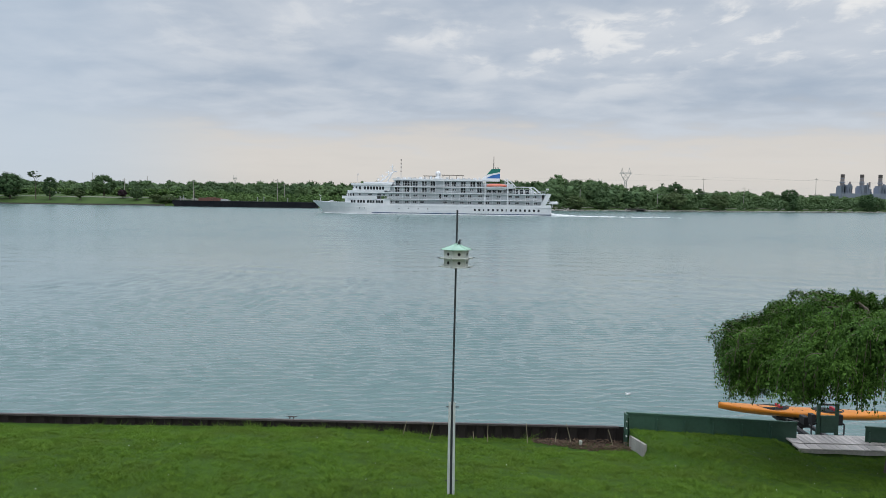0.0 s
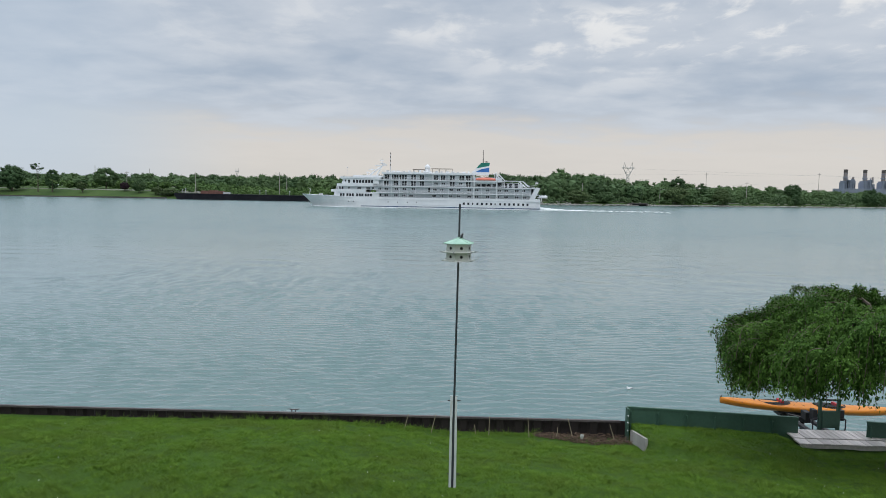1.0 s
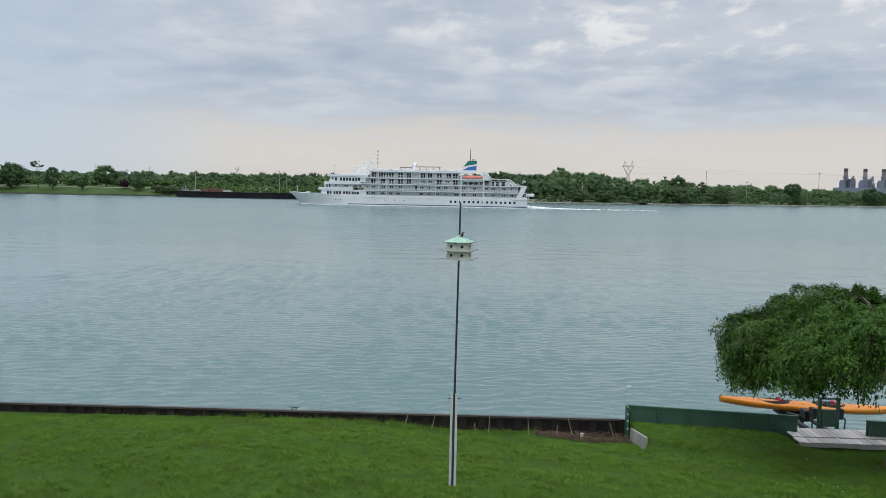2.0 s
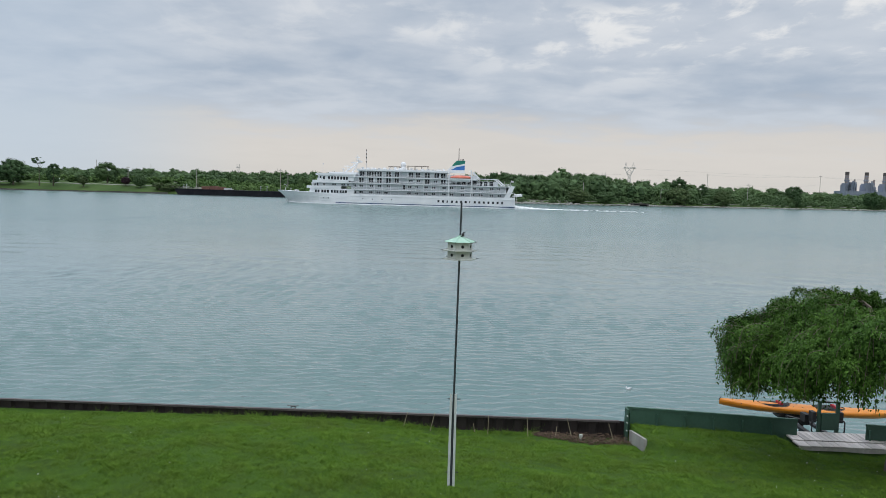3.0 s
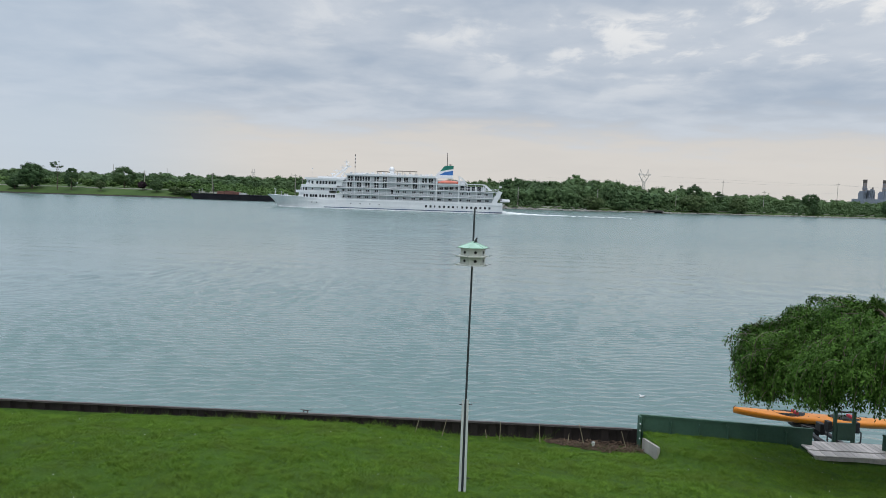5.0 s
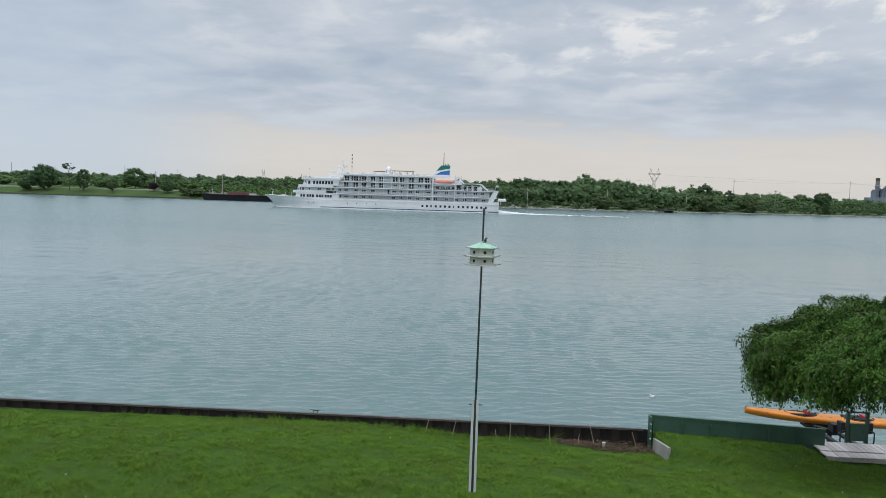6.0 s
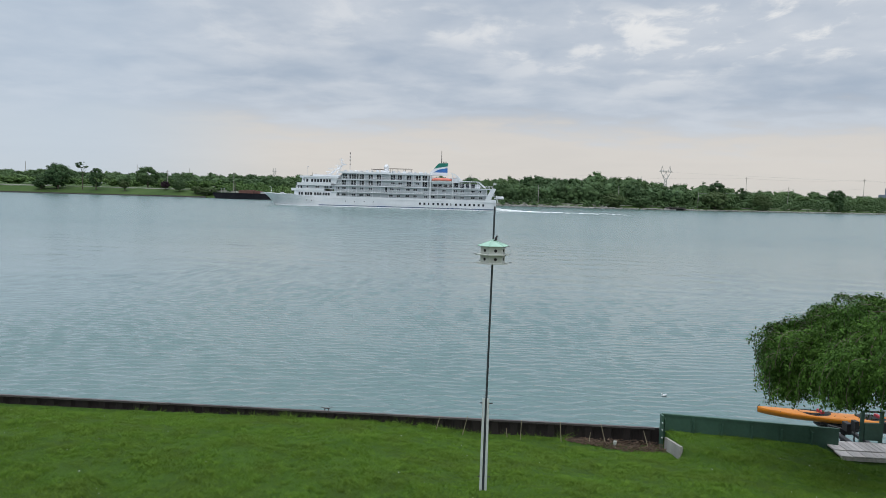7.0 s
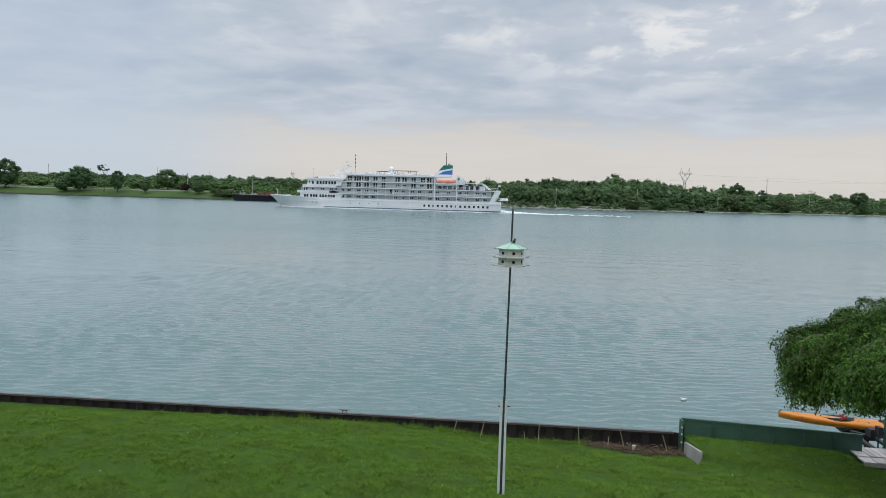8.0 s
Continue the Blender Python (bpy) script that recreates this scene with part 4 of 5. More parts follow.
    for k in range(16):
        x = -19 + 2.2 * k
        bm = bmesh.new()
        box(bm, x, x + rr.uniform(0.5, 1.3), 2.0, 3.2, 14.05, 14.9 + rr.uniform(0, 0.6))
        part("deck_locker", bm, SHIPSTEEL if rr.random() < 0.5 else SHIPWHITE, ship)
    # aft: canopy, stair, stern fins, platform, jackstaff
    bm = bmesh.new()
    box(bm, 28.6, 36.0, 2.5, 14.5, 11.5, 11.75)
    for x in (29, 32.3, 35.6):
        for y in (2.9, 14.1):
            bar(bm, (x, y, 8.9), (x, y, 11.5), 0.09)
    part("canopy", bm, SHIPWHITE, ship, "flat white canopy over the aft deck")
    for y in (0.3, 16.5):
        part("stair_rail", prism(bmesh.new(), [(35.6, 11.6), (36.4, 11.6), (39.2, 9.2), (38.4, 9.2)], y, y + 0.25), SHIPWHITE, ship)
        part("stair_rail", prism(bmesh.new(), [(26.0, 14.3), (26.6, 14.3), (29.2, 11.7), (28.6, 11.7)], y, y + 0.25), SHIPWHITE, ship)
    for y in (0.0, 16.7):
        part("stern_fin", prism(bmesh.new(), [(38.4, 3.4), (40.6, 3.4), (43.2, 8.9), (41.6, 9.2), (40.9, 8.3)], y, y + 0.3), SHIPWHITE, ship, "slanted white stern bracket")
    # solid block in the greyed wall colour, for the shade of the open stern
    part("stern_recess_shade", box(bmesh.new(), 40.6, 41.4, 1.6, 15.4, 3.4, 8.5), SHIPWALL_SHADED, ship, "grey block behind the stern stairs, for the open recess's shade")
    bm = bmesh.new()
    for k in range(8):
        box(bm, 41.5 + 0.2 * k, 41.9 + 0.2 * k, 1.2, 2.4, 7.9 - 0.5 * k, 8.0 - 0.5 * k)
    bar(bm, (41.5, 1.2, 8.9), (43.3, 1.2, 5.2), 0.06)
    part("stern_stair", bm, SHIPSTEEL, ship)
    bm = bmesh.new()
    box(bm, 40, 43.4, 0.6, 16.4, 3.4, 4.4)
    box(bm, 42.5, 46.4, 2.0, 6.5, 4.9, 5.2)
    bar(bm, (43.2, 3.5, 5.0), (46.0, 3.5, 6.1), 0.16)
    bar(bm, (43.4, 5.5, 4.4), (43.4, 5.5, 6.2), 0.14)
    for x in (43.6, 45.0, 46.3):
        bar(bm, (x, 2.1, 5.2), (x, 2.1, 5.9), 0.05)
    bar(bm, (43.4, 2.1, 5.9), (46.4, 2.1, 5.9), 0.05)
    bar(bm, (44.0, 2.2, 3.4), (44.0, 2.2, 5.0), 0.10)
    part("stern_platform", bm, SHIPWHITE, ship, "white stern platform with a small boat crane")
    bm = bmesh.new()
    loft(bm, [[(x, 3.6 + w * math.cos(a), 5.55 + 0.5 * (0.25 + w) * math.sin(a)) for a in np.linspace(0, math.tau, 9)[:-1]] for x, w in ((43.1, 0.3), (43.7, 0.6), (44.8, 0.65), (45.8, 0.45), (46.4, 0.1))])
    part("tender", bm, SHIPWHITE, ship, "small white tender boat on the stern", True)
    bm = bmesh.new()
    bar(bm, (41.6, 8.5, 9.0), (42.4, 8.5, 11.6), 0.07)
    box(bm, 42.0, 43.2, 8.45, 8.55, 10.6, 11.3)
    part("jackstaff", bm, SHIPSTEEL, ship)
    bm = bmesh.new()
    bar(bm, (-51.7, 8.5, 4.6), (-51.2, 8.5, 7.0), 0.10, 0.06)
    bar(bm, (-51.2, 8.5, 7.0), (-52.1, 8.5, 7.5), 0.08)
    part("bow_staff", bm, SHIPWHITE, ship)
    part("windlass", box(bmesh.new(), -47.5, -46.2, 7.6, 9.4, 4.4, 5.3), SHIPSTEEL, ship)
    bm = bmesh.new()
    box(bm, -46.0, -45.2, 4.55, 4.9, 1.2, 1.9)
    part("anchor", bm, DARKSTEEL, ship)
    # name on the bow as plain bars
    bm = bmesh.new()
    for k in range(3):
        x = -46.4 + k * 1.0
        box(bm, x, x + 0.7, 8.5 - 8.5 * (1 - (1 - (x + 52.0) / 21.5) ** 2) ** 0.75 - 0.12, 7.0, 3.75, 3.95)
    part("name_bar", bm, NAVY, hull)
    return ship


SHIP = build_ship()


def build_wake():
    rng = np.random.default_rng(21)
    bm = bmesh.new()

    def blob(x, y, z, rx, ry, rz):
        bmesh.ops.create_icosphere(bm, subdivisions=1, radius=1.0, matrix=Matrix.Translation((x, y, z)) @ Matrix.Diagonal((rx, ry, rz, 1)))

    for k in range(420):
        u = rng.uniform(0, 1) ** 3.0
        x = 43.8 + 52 * u
        y = 8.5 + rng.normal(0, 2.2 + 2.5 * u) - 2.0
        s = (1 - u) ** 2
        blob(x, y, 0.02, rng.uniform(0.5, 1.8) * (0.5 + 0.6 * s), rng.uniform(0.25, 0.6), 0.05 + 1.35 * s ** 3 * rng.uniform(0.2, 1))
    for k in range(160):
        u = rng.uniform(0, 1) ** 1.3
        x = -49.4 + 27 * u
        blob(x, 8.5 - 8.7 * (1 - (1 - min(1, (x + 49.6) / 24)) ** 2.0) ** 0.75 - rng.uniform(0.1, 0.6), 0.02, rng.uniform(0.3, 0.9), 0.25, 0.05 + 0.35 * (1 - u) ** 3 * rng.uniform(0.3, 1))
    for k in range(120):
        x = rng.uniform(-22, 44)
        blob(x, rng.uniform(-0.9, -0.15), 0.0, rng.uniform(0.4, 1.4), 0.2, 0.07)
    return tagged(part("wake", bm, FOAM), "white foaming wake behind and beside the ship", "wake", kind="stuff")


WAKE = build_wake()


# ---- seawall ----
def build_seawall():
    wall = base("seawall", pose(0, 0, 0), "dark rusted steel sheet-pile seawall holding the lawn", "seawall", kind="structure")
    bm = bmesh.new()
    prof = [(-0.235, 0.0), (-0.15, 0.0), (-0.09, 0.10), (0.09, 0.10), (0.15, 0.0), (0.235, 0.0)]
    back = [(x, y + 0.03) for x, y in prof[::-1]]
    slab(bm, prof + back, -1.5, 1.26)
    pile = data("sheet_pile", bm, STEEL_RUST)
    for x in np.arange(-42, 4.6, 0.47):
        piece("sheet_pile", pile, wall, pose(float(x), float(wall_y(x)) + 0.02, 0, 0, 0, -1.35))
    for x in np.arange(4.9, 30, 0.47):
        piece("sheet_pile", pile, wall, pose(float(x), float(wall_y(x)) + 0.06, -0.16, 0, 0, -6.7))
    x = -42.0
    while x < 4.5:
        x1 = min(x + 3.1, 4.62)
        bm = bmesh.new()
        slab(bm, [(x, float(wall_y(x)) - 0.02), (x1 - 0.006, float(wall_y(x1)) - 0.02), (x1 - 0.006, float(wall_y(x1)) + 0.06), (x, float(wall_y(x)) + 0.06)], 1.265, 1.31)
        part("cap", bm, CAP, wall, "dark steel cap channel")
        x = x1 if x1 < 4.6 else 99
    c = base("cleat", pose(-3.8, float(wall_y(-3.8)) + 0.06, 1.31), "small dark steel mooring cleat on the seawall cap", "cleat")
    bm = bmesh.new()
    for k in (-0.05, 0.05):
        bar(bm, (k, 0, 0), (k, 0, 0.05), 0.014)
    part("stem", bm, CAP, c)
    part("horn", bar(bar(bmesh.new(), (0, 0, 0.055), (0.15, 0, 0.072), 0.016, 0.008), (0, 0, 0.055), (-0.15, 0, 0.072), 0.016, 0.008), CAP, c)

    # green boards set on the wall beside the dock
    def panels(name, xa, ya, xb, yb, n, ztop, label):
        f = base(name, pose(0, 0, 0), label, "barrier", "green boards along the seawall")
        for k in range(n):
            u0, u1 = k / n, (k + 1) / n - 0.0004
            ax, ay = xa + (xb - xa) * u0, ya + (yb - ya) * u0
            bx, by = xa + (xb - xa) * u1, ya + (yb - ya) * u1
            zt = ztop - 0.04 * u0
            bm = bmesh.new()
            slab(bm, [(ax, ay), (bx, by), (bx, by + 0.03), (ax, ay + 0.03)], 1.08, zt)
            p = part("board", bm, GREENPAINT, f)
            bm = bmesh.new()
            prism(bm, [(ax + 0.05, zt - 0.12), (ax + 0.075, zt - 0.12), (ax + 0.075, 1.1), (ax + 0.05, 1.1)], ay - 0.085, ay - 0.002)
            prism(bm, [(ax + 0.03, zt - 0.03), (ax + 0.095, zt - 0.03), (ax + 0.095, 1.1), (ax + 0.03, 1.1)], ay - 0.02, ay - 0.006)
            part("rib", bm, GREENPAINT, p)
        bm = bmesh.new()
        slab(bm, [(xa, ya - 0.02), (xb, yb - 0.02), (xb, yb + 0.05), (xa, ya + 0.05)], ztop - 0.045, ztop - 0.0)
        for v in bm.verts:
            v.co.z -= 0.04 * (v.co.x - xa) / (xb - xa) - 0.006
        part("top_rail", bm, GREENPAINT, f)
        return f

    f = panels("barrier", 4.66, 17.8, 8.7, 17.3, 6, 1.69, "low faded green painted board barrier on the seawall")
    bm = bmesh.new()
    box(bm, 4.61, 4.66, 17.62, 17.83, 0.85, 1.68)
    part("end_post", bm, GREENPAINT, f)
    bm = bmesh.new()
    for z in (1.15, 1.35, 1.52):
        bar(bm, (4.62, 17.56, z), (4.62, 17.63, z), 0.014)
    part("hinge", bm, GALV, f, "grey steel hinge bolts")
    panels("barrier", 10.27, 17.1, 14.3, 16.6, 6, 1.63, "low faded green painted board barrier beside the dock")
    bm = bmesh.new()
    prism(bm, [(16.2, 0.9), (17.52, 0.72), (17.52, 1.19), (16.2, 1.42)], 0, 0.06)
    st = part("retaining_board", bm, CONCRETE)
    st.matrix_basis = Matrix(((0, 1, 0, 4.67), (1, 0, 0, 0), (0, 0, 1, 0), (0, 0, 0, 1)))
    tagged(st, "short grey concrete retaining board holding the higher lawn", "retaining board")


def build_brush():
    rng = np.random.default_rng(31)
    n = 900
    x = rng.uniform(2.3, 4.62, n)
    y = 17.86 - rng.uniform(0, 1, n) ** 1.3 * 0.75 * np.clip((x - 2.0) / 1.6, 0.25, 1)
    z = lawn_z(x, y) + 0.01 + 0.10 * rng.uniform(0, 1, n) ** 2 * np.clip((x - 2.4), 0, 1)
    bm = bmesh.new()
    for k in range(n):
        a, l = rng.uniform(0, math.tau), rng.uniform(0.03, 0.13)
        bar(bm, (x[k], y[k], z[k]), (x[k] + l * math.cos(a), min(y[k] + l * math.sin(a), 17.88), z[k] + rng.uniform(-0.01, 0.04)), 0.006 + 0.006 * rng.uniform(), n=4)
    tagged(part("brush", bm, MULCH), "heap of brown twigs and dead leaves against the seawall", "brush", kind="stuff")
    for k, (sx, lean, h, d) in enumerate(((-0.95, 0.10, 0.34, 0.25), (-0.28, 0.12, 0.44, 0.3), (1.17, 0.02, 0.46, 0.3), (2.17, -0.03, 0.48, 0.35), (3.28, -0.14, 0.52, 0.3), (4.32, -0.12, 0.40, 0.25), (2.85, 0.05, 0.25, 0.3), (0.85, -0.03, 0.2, 0.2))):
        yy = float(wall_y(sx)) - d
        s = part("reed", bar(bmesh.new(), (0, 0, -0.03), (lean, 0.12, h), 0.011, 0.007, 5), REED)
        s.matrix_basis = pose(sx, yy, float(lawn_z(sx, yy)))
        tagged(s, "dry stick leaning towards the seawall", "stick", "dry sticks")
    pv = base("pipe_stub", pose(3.47, 17.5, float(lawn_z(3.47, 17.5))), "short white plastic pipe stub in the brush", "pipe")
    part("tube", bar(bmesh.new(), (0, 0, -0.02), (0, 0, 0.16), 0.03, n=10), HOUSEWHITE, pv)
    part("collar", bar(bmesh.new(), (0, 0, 0.11), (0, 0, 0.17), 0.042, n=10), HOUSEWHITE, pv)


# ---- martin house on its pole ----
def build_martin_house():
    x0, y0 = 0.195, 12.5
    zf = float(lawn_z(x0, y0))
    h = base("birdhouse_pole", pose(x0, y0, zf), "tall dark pole between two galvanised ground rails", "pole")
    for k, sx in enumerate((-0.038, 0.042)):
        bm = bmesh.new()
        prism(bm, [(sx * 1.12 - 0.023, -0.25), (sx * 1.12 + 0.023, -0.25), (sx + 0.02, 1.67), (sx - 0.02, 1.67)], -0.02, -0.014)
        prism(bm, [(sx * 1.12 - 0.023, -0.25), (sx * 1.12 - 0.018, -0.25), (sx - 0.015, 1.67), (sx - 0.02, 1.67)], -0.014, 0.03)
        prism(bm, [(sx * 1.12 + 0.018, -0.25), (sx * 1.12 + 0.023, -0.25), (sx + 0.02, 1.67), (sx + 0.015, 1.67)], -0.014, 0.03)
        part("rail", bm, GALV, h, "galvanised steel channel rail")
    bm = bmesh.new()
    bar(bm, (0, 0.01, -0.05), (0.01, 0.01, 1.75), 0.022, 0.02, 8)
    part("lower_pole", bm, DARKPOLE, h)
    bm = bmesh.new()
    bar(bm, (0.01, 0.01, 1.7), (0.045, 0.01, 5.04), 0.019, 0.016, 8)
    part("upper_pole", bm, DARKPOLE, h)
    for z in (1.58, 0.25):
        part("bolt", bar(bmesh.new(), (-0.10, 0.0, z), (0.125, 0.0, z), 0.010), BLACK, h)
    # the house rides on the pole
    H = base("birdhouse", pose(x0 + 0.038, y0, 5.803), "cream two-storey hexagonal martin house with a mint green roof", "birdhouse")
    hexa = lambda r, ph=13.0: [(r * math.cos(radians(ph + 60 * k)), r * math.sin(radians(ph + 60 * k))) for k in range(6)]
    for z in (0.0, 0.149):
        part("porch", slab(bmesh.new(), hexa(0.298), z, z + 0.014), HOUSEWHITE, H)
        ring = hexa(0.219)
        for k in range(6):
            a, b = Vector(ring[k]), Vector(ring[(k + 1) % 6])
            m = (a + b) / 2
            u, nrm = (b - a).normalized(), m.normalized()
            bm = bmesh.new()
            slab(bm, [tuple(a), tuple(b), tuple(b - nrm * 0.008), tuple(a - nrm * 0.008)], z + 0.014, z + 0.145)
            w = part("wall_panel", bm, HOUSEWHITE, H)
            c = m + nrm * 0.003
            rim = bmesh.new()
            bar(rim, (m.x - nrm.x * 0.004, m.y - nrm.y * 0.004, z + 0.078), (m.x + nrm.x * 0.006, m.y + nrm.y * 0.006, z + 0.078), 0.027, n=12)
            # solid disc on the uncut panel, black in place of the hole's inner shade
            part("opening_shade", rim, HOLE_SHADE, w, "black disc for the shade inside a round entrance hole")
            bm = bmesh.new()
            pa = Vector(hexa(0.305)[k])
            bar(bm, (*(a * 0.98), z + 0.145), (*pa, z + 0.146), 0.005)
            part("corner_rod", bm, DARKPOLE, H)
            part("perch_rod", bar(bmesh.new(), (*(pa * 0.95), z + 0.012), (*(pa * 1.12), z + 0.018), 0.005), DARKPOLE, H)
    part("ceiling_plate", slab(bmesh.new(), hexa(0.27), 0.295, 0.303), HOUSEWHITE, H)
    eave = hexa(0.274)
    for k in range(6):
        a, b = eave[k], eave[(k + 1) % 6]
        bm = bmesh.new()
        t = [bm.verts.new((*a, 0.306)), bm.verts.new((*b, 0.306)), bm.verts.new((b[0] * 0.06, b[1] * 0.06, 0.398)), bm.verts.new((a[0] * 0.06, a[1] * 0.06, 0.398))]
        q = [bm.verts.new((p.co.x * 0.99, p.co.y * 0.99, p.co.z - 0.007)) for p in t]
        bm.faces.new(t)
        bm.faces.new(q[::-1])
        for i in range(4):
            j = (i + 1) % 4
            bm.faces.new((t[j], t[i], q[i], q[j]))
        part("roof_panel", bm, ROOFGREEN, H, "mint green metal roof panel")
        part("roof_seam", bar(bmesh.new(), (*a, 0.308), (a[0] * 0.06, a[1] * 0.06, 0.40), 0.006), ROOFGREEN, H)
    part("roof_cap", bar(bmesh.new(), (0, 0, 0.392), (0, 0, 0.415), 0.032, 0.024, 8), ROOFGREEN, H)
    b = base("bird", pose(x0 + 0.085, y0 - 0.03, 6.195), "small dark bird perched on the birdhouse roof", "bird")
    bm = bmesh.new()
    ball(bm, (0, 0, 0.035), 0.026, 0.02, 0.035)
    part("body", bm, FEATHER, b, smooth=True)
    bm = bmesh.new()
    ball(bm, (0.012, 0, 0.075), 0.016, 0.015, 0.015)
    bar(bm, (0.024, 0, 0.075), (0.042, 0, 0.073), 0.005, 0.001)
    part("head", bm, FEATHER, b, smooth=True)
    part("tail", bar(bmesh.new(), (-0.012, 0, 0.02), (-0.05, 0, -0.015), 0.012, 0.006), FEATHER, b)
    g = base("gull", pose(6.73, 25.6, 0.0, 0, 0, 20), "white gull sitting on the water", "bird")
    part("body", ball(bmesh.new(), (0, 0, 0.03), 0.11, 0.05, 0.045), GULLWHITE, g, smooth=True)
    part("head", ball(bmesh.new(), (-0.09, 0, 0.085), 0.032, 0.026, 0.03), GULLWHITE, g, smooth=True)
    part("wing", ball(bmesh.new(), (0.035, 0, 0.05), 0.10, 0.048, 0.03), SHIPSTEEL, g, "pale grey folded wings", True)


# ---- dock, lift and kayak ----
def build_dock():
    d = base("dock", pose(0, 0, 0), "weathered grey wooden dock planks in two steps", "dock")
    bm = bmesh.new()
    box(bm, -0.0635, 0.0635, 16.98, 17.62, 1.22, 1.255)
    long_ = data("plank", bm, DECKWOOD)
    bm = bmesh.new()
    box(bm, -0.0635, 0.0635, 16.60, 16.95, 1.205, 1.24)
    short = data("plank", bm, DECKWOOD)
    rr = random.Random(2)
    for k in range(36):
        x = 8.52 + k * 0.14
        y = -0.10 * (x - 8.5)
        piece("plank", long_, d, pose(x, y * 0.35, rr.uniform(-0.004, 0.004), 0, 0, 0))
        piece("plank", short, d, pose(x - 0.03, y * 0.35, rr.uniform(-0.004, 0.004), 0, 0, 0))
    # black strip set into the plank gap to paint its shade
    bm = bmesh.new()
    box(bm, 8.50, 13.5, 16.953, 16.975, 1.05, 1.20)
    for v in bm.verts:
        v.co.y -= 0.035 * (v.co.x - 8.5)
    part("gap_shade", bm, BLACK, d, "black strip for the shade in the gap between plank runs")
    bm = bmesh.new()
    box(bm, 8.50, 13.5, 16.72, 16.78, 0.95, 1.203)
    box(bm, 8.46, 13.5, 17.4, 17.46, 0.9, 1.218)
    for v in bm.verts:
        v.co.y -= 0.035 * (v.co.x - 8.5)
    part("joist", bm, DECKWOOD, d)
    # lift frame
    f = base("boat_lift", pose(0, 0, 0), "green steel boat lift frame with a black hoist", "boat lift")
    for x in (9.45, 9.91):
        bm = bmesh.new()
        box(bm, x - 0.035, x + 0.035, 17.72, 17.79, 0.3, 2.0)
        part("post", bm, GREENPAINT, f)
    bm = bmesh.new()
    box(bm, 9.50, 9.88, 17.70, 17.82, 1.27, 1.68)
    box(bm, 9.48, 9.90, 17.69, 17.70, 1.64, 1.70)
    part("hoist_cover", bm, GREENPAINT, f, "dark green hoist cover box")
    bm = bmesh.new()
    bar(bm, (9.41, 17.75, 1.97), (9.95, 17.75, 1.97), 0.02)
    bar(bm, (9.91, 17.75, 1.96), (9.80, 19.3, 1.60), 0.018)
    part("top_bar", bm, BLACK, f)
    for s, x in ((-1, 9.40), (1, 9.96)):
        bm = bmesh.new()
        pts = [(x, 17.74, 1.50), (x + s * 0.10, 17.72, 1.50), (x + s * 0.13, 17.72, 1.46), (x + s * 0.13, 17.72, 1.24), (x + s * 0.10, 17.72, 1.19), (x, 17.74, 1.19)]
        for a, b in zip(pts, pts[1:]):
            bar(bm, a, b, 0.018)
        part("side_handle", bm, BLACK, f, "black bent side tube")
        bm = bmesh.new()
        box(bm, x - 0.05 + 0.06 * s, x + 0.05 + 0.06 * s, 17.76, 17.95, 1.44, 1.70)
        part("bracket", bm, BLACK, f)
    bm = bmesh.new()
    box(bm, 9.20, 9.32, 17.95, 18.2, 1.38, 1.58)
    part("motor_box", bm, BLACK, f, "black motor box")
    bm = bmesh.new()
    prism(bm, [(8.95, 1.42), (9.50, 1.30), (9.50, 1.20), (9.35, 1.20), (8.95, 1.36)], 18.3, 18.42)
    box(bm, 9.38, 9.50, 17.8, 19.8, 0.99, 1.06)
    box(bm, 9.86, 9.96, 17.8, 19.8, 0.99, 1.06)
    box(bm, 9.2, 10.6, 19.3, 19.7, 1.05, 1.12)
    part("cradle", bm, BLACK, f, "black cradle arms under the kayak")
    for x in (9.44, 9.91):
        part("pile", bar(bmesh.new(), (x, 19.5, -1.5), (x, 19.5, 1.0), 0.06, n=8), STEEL_RUST, f)


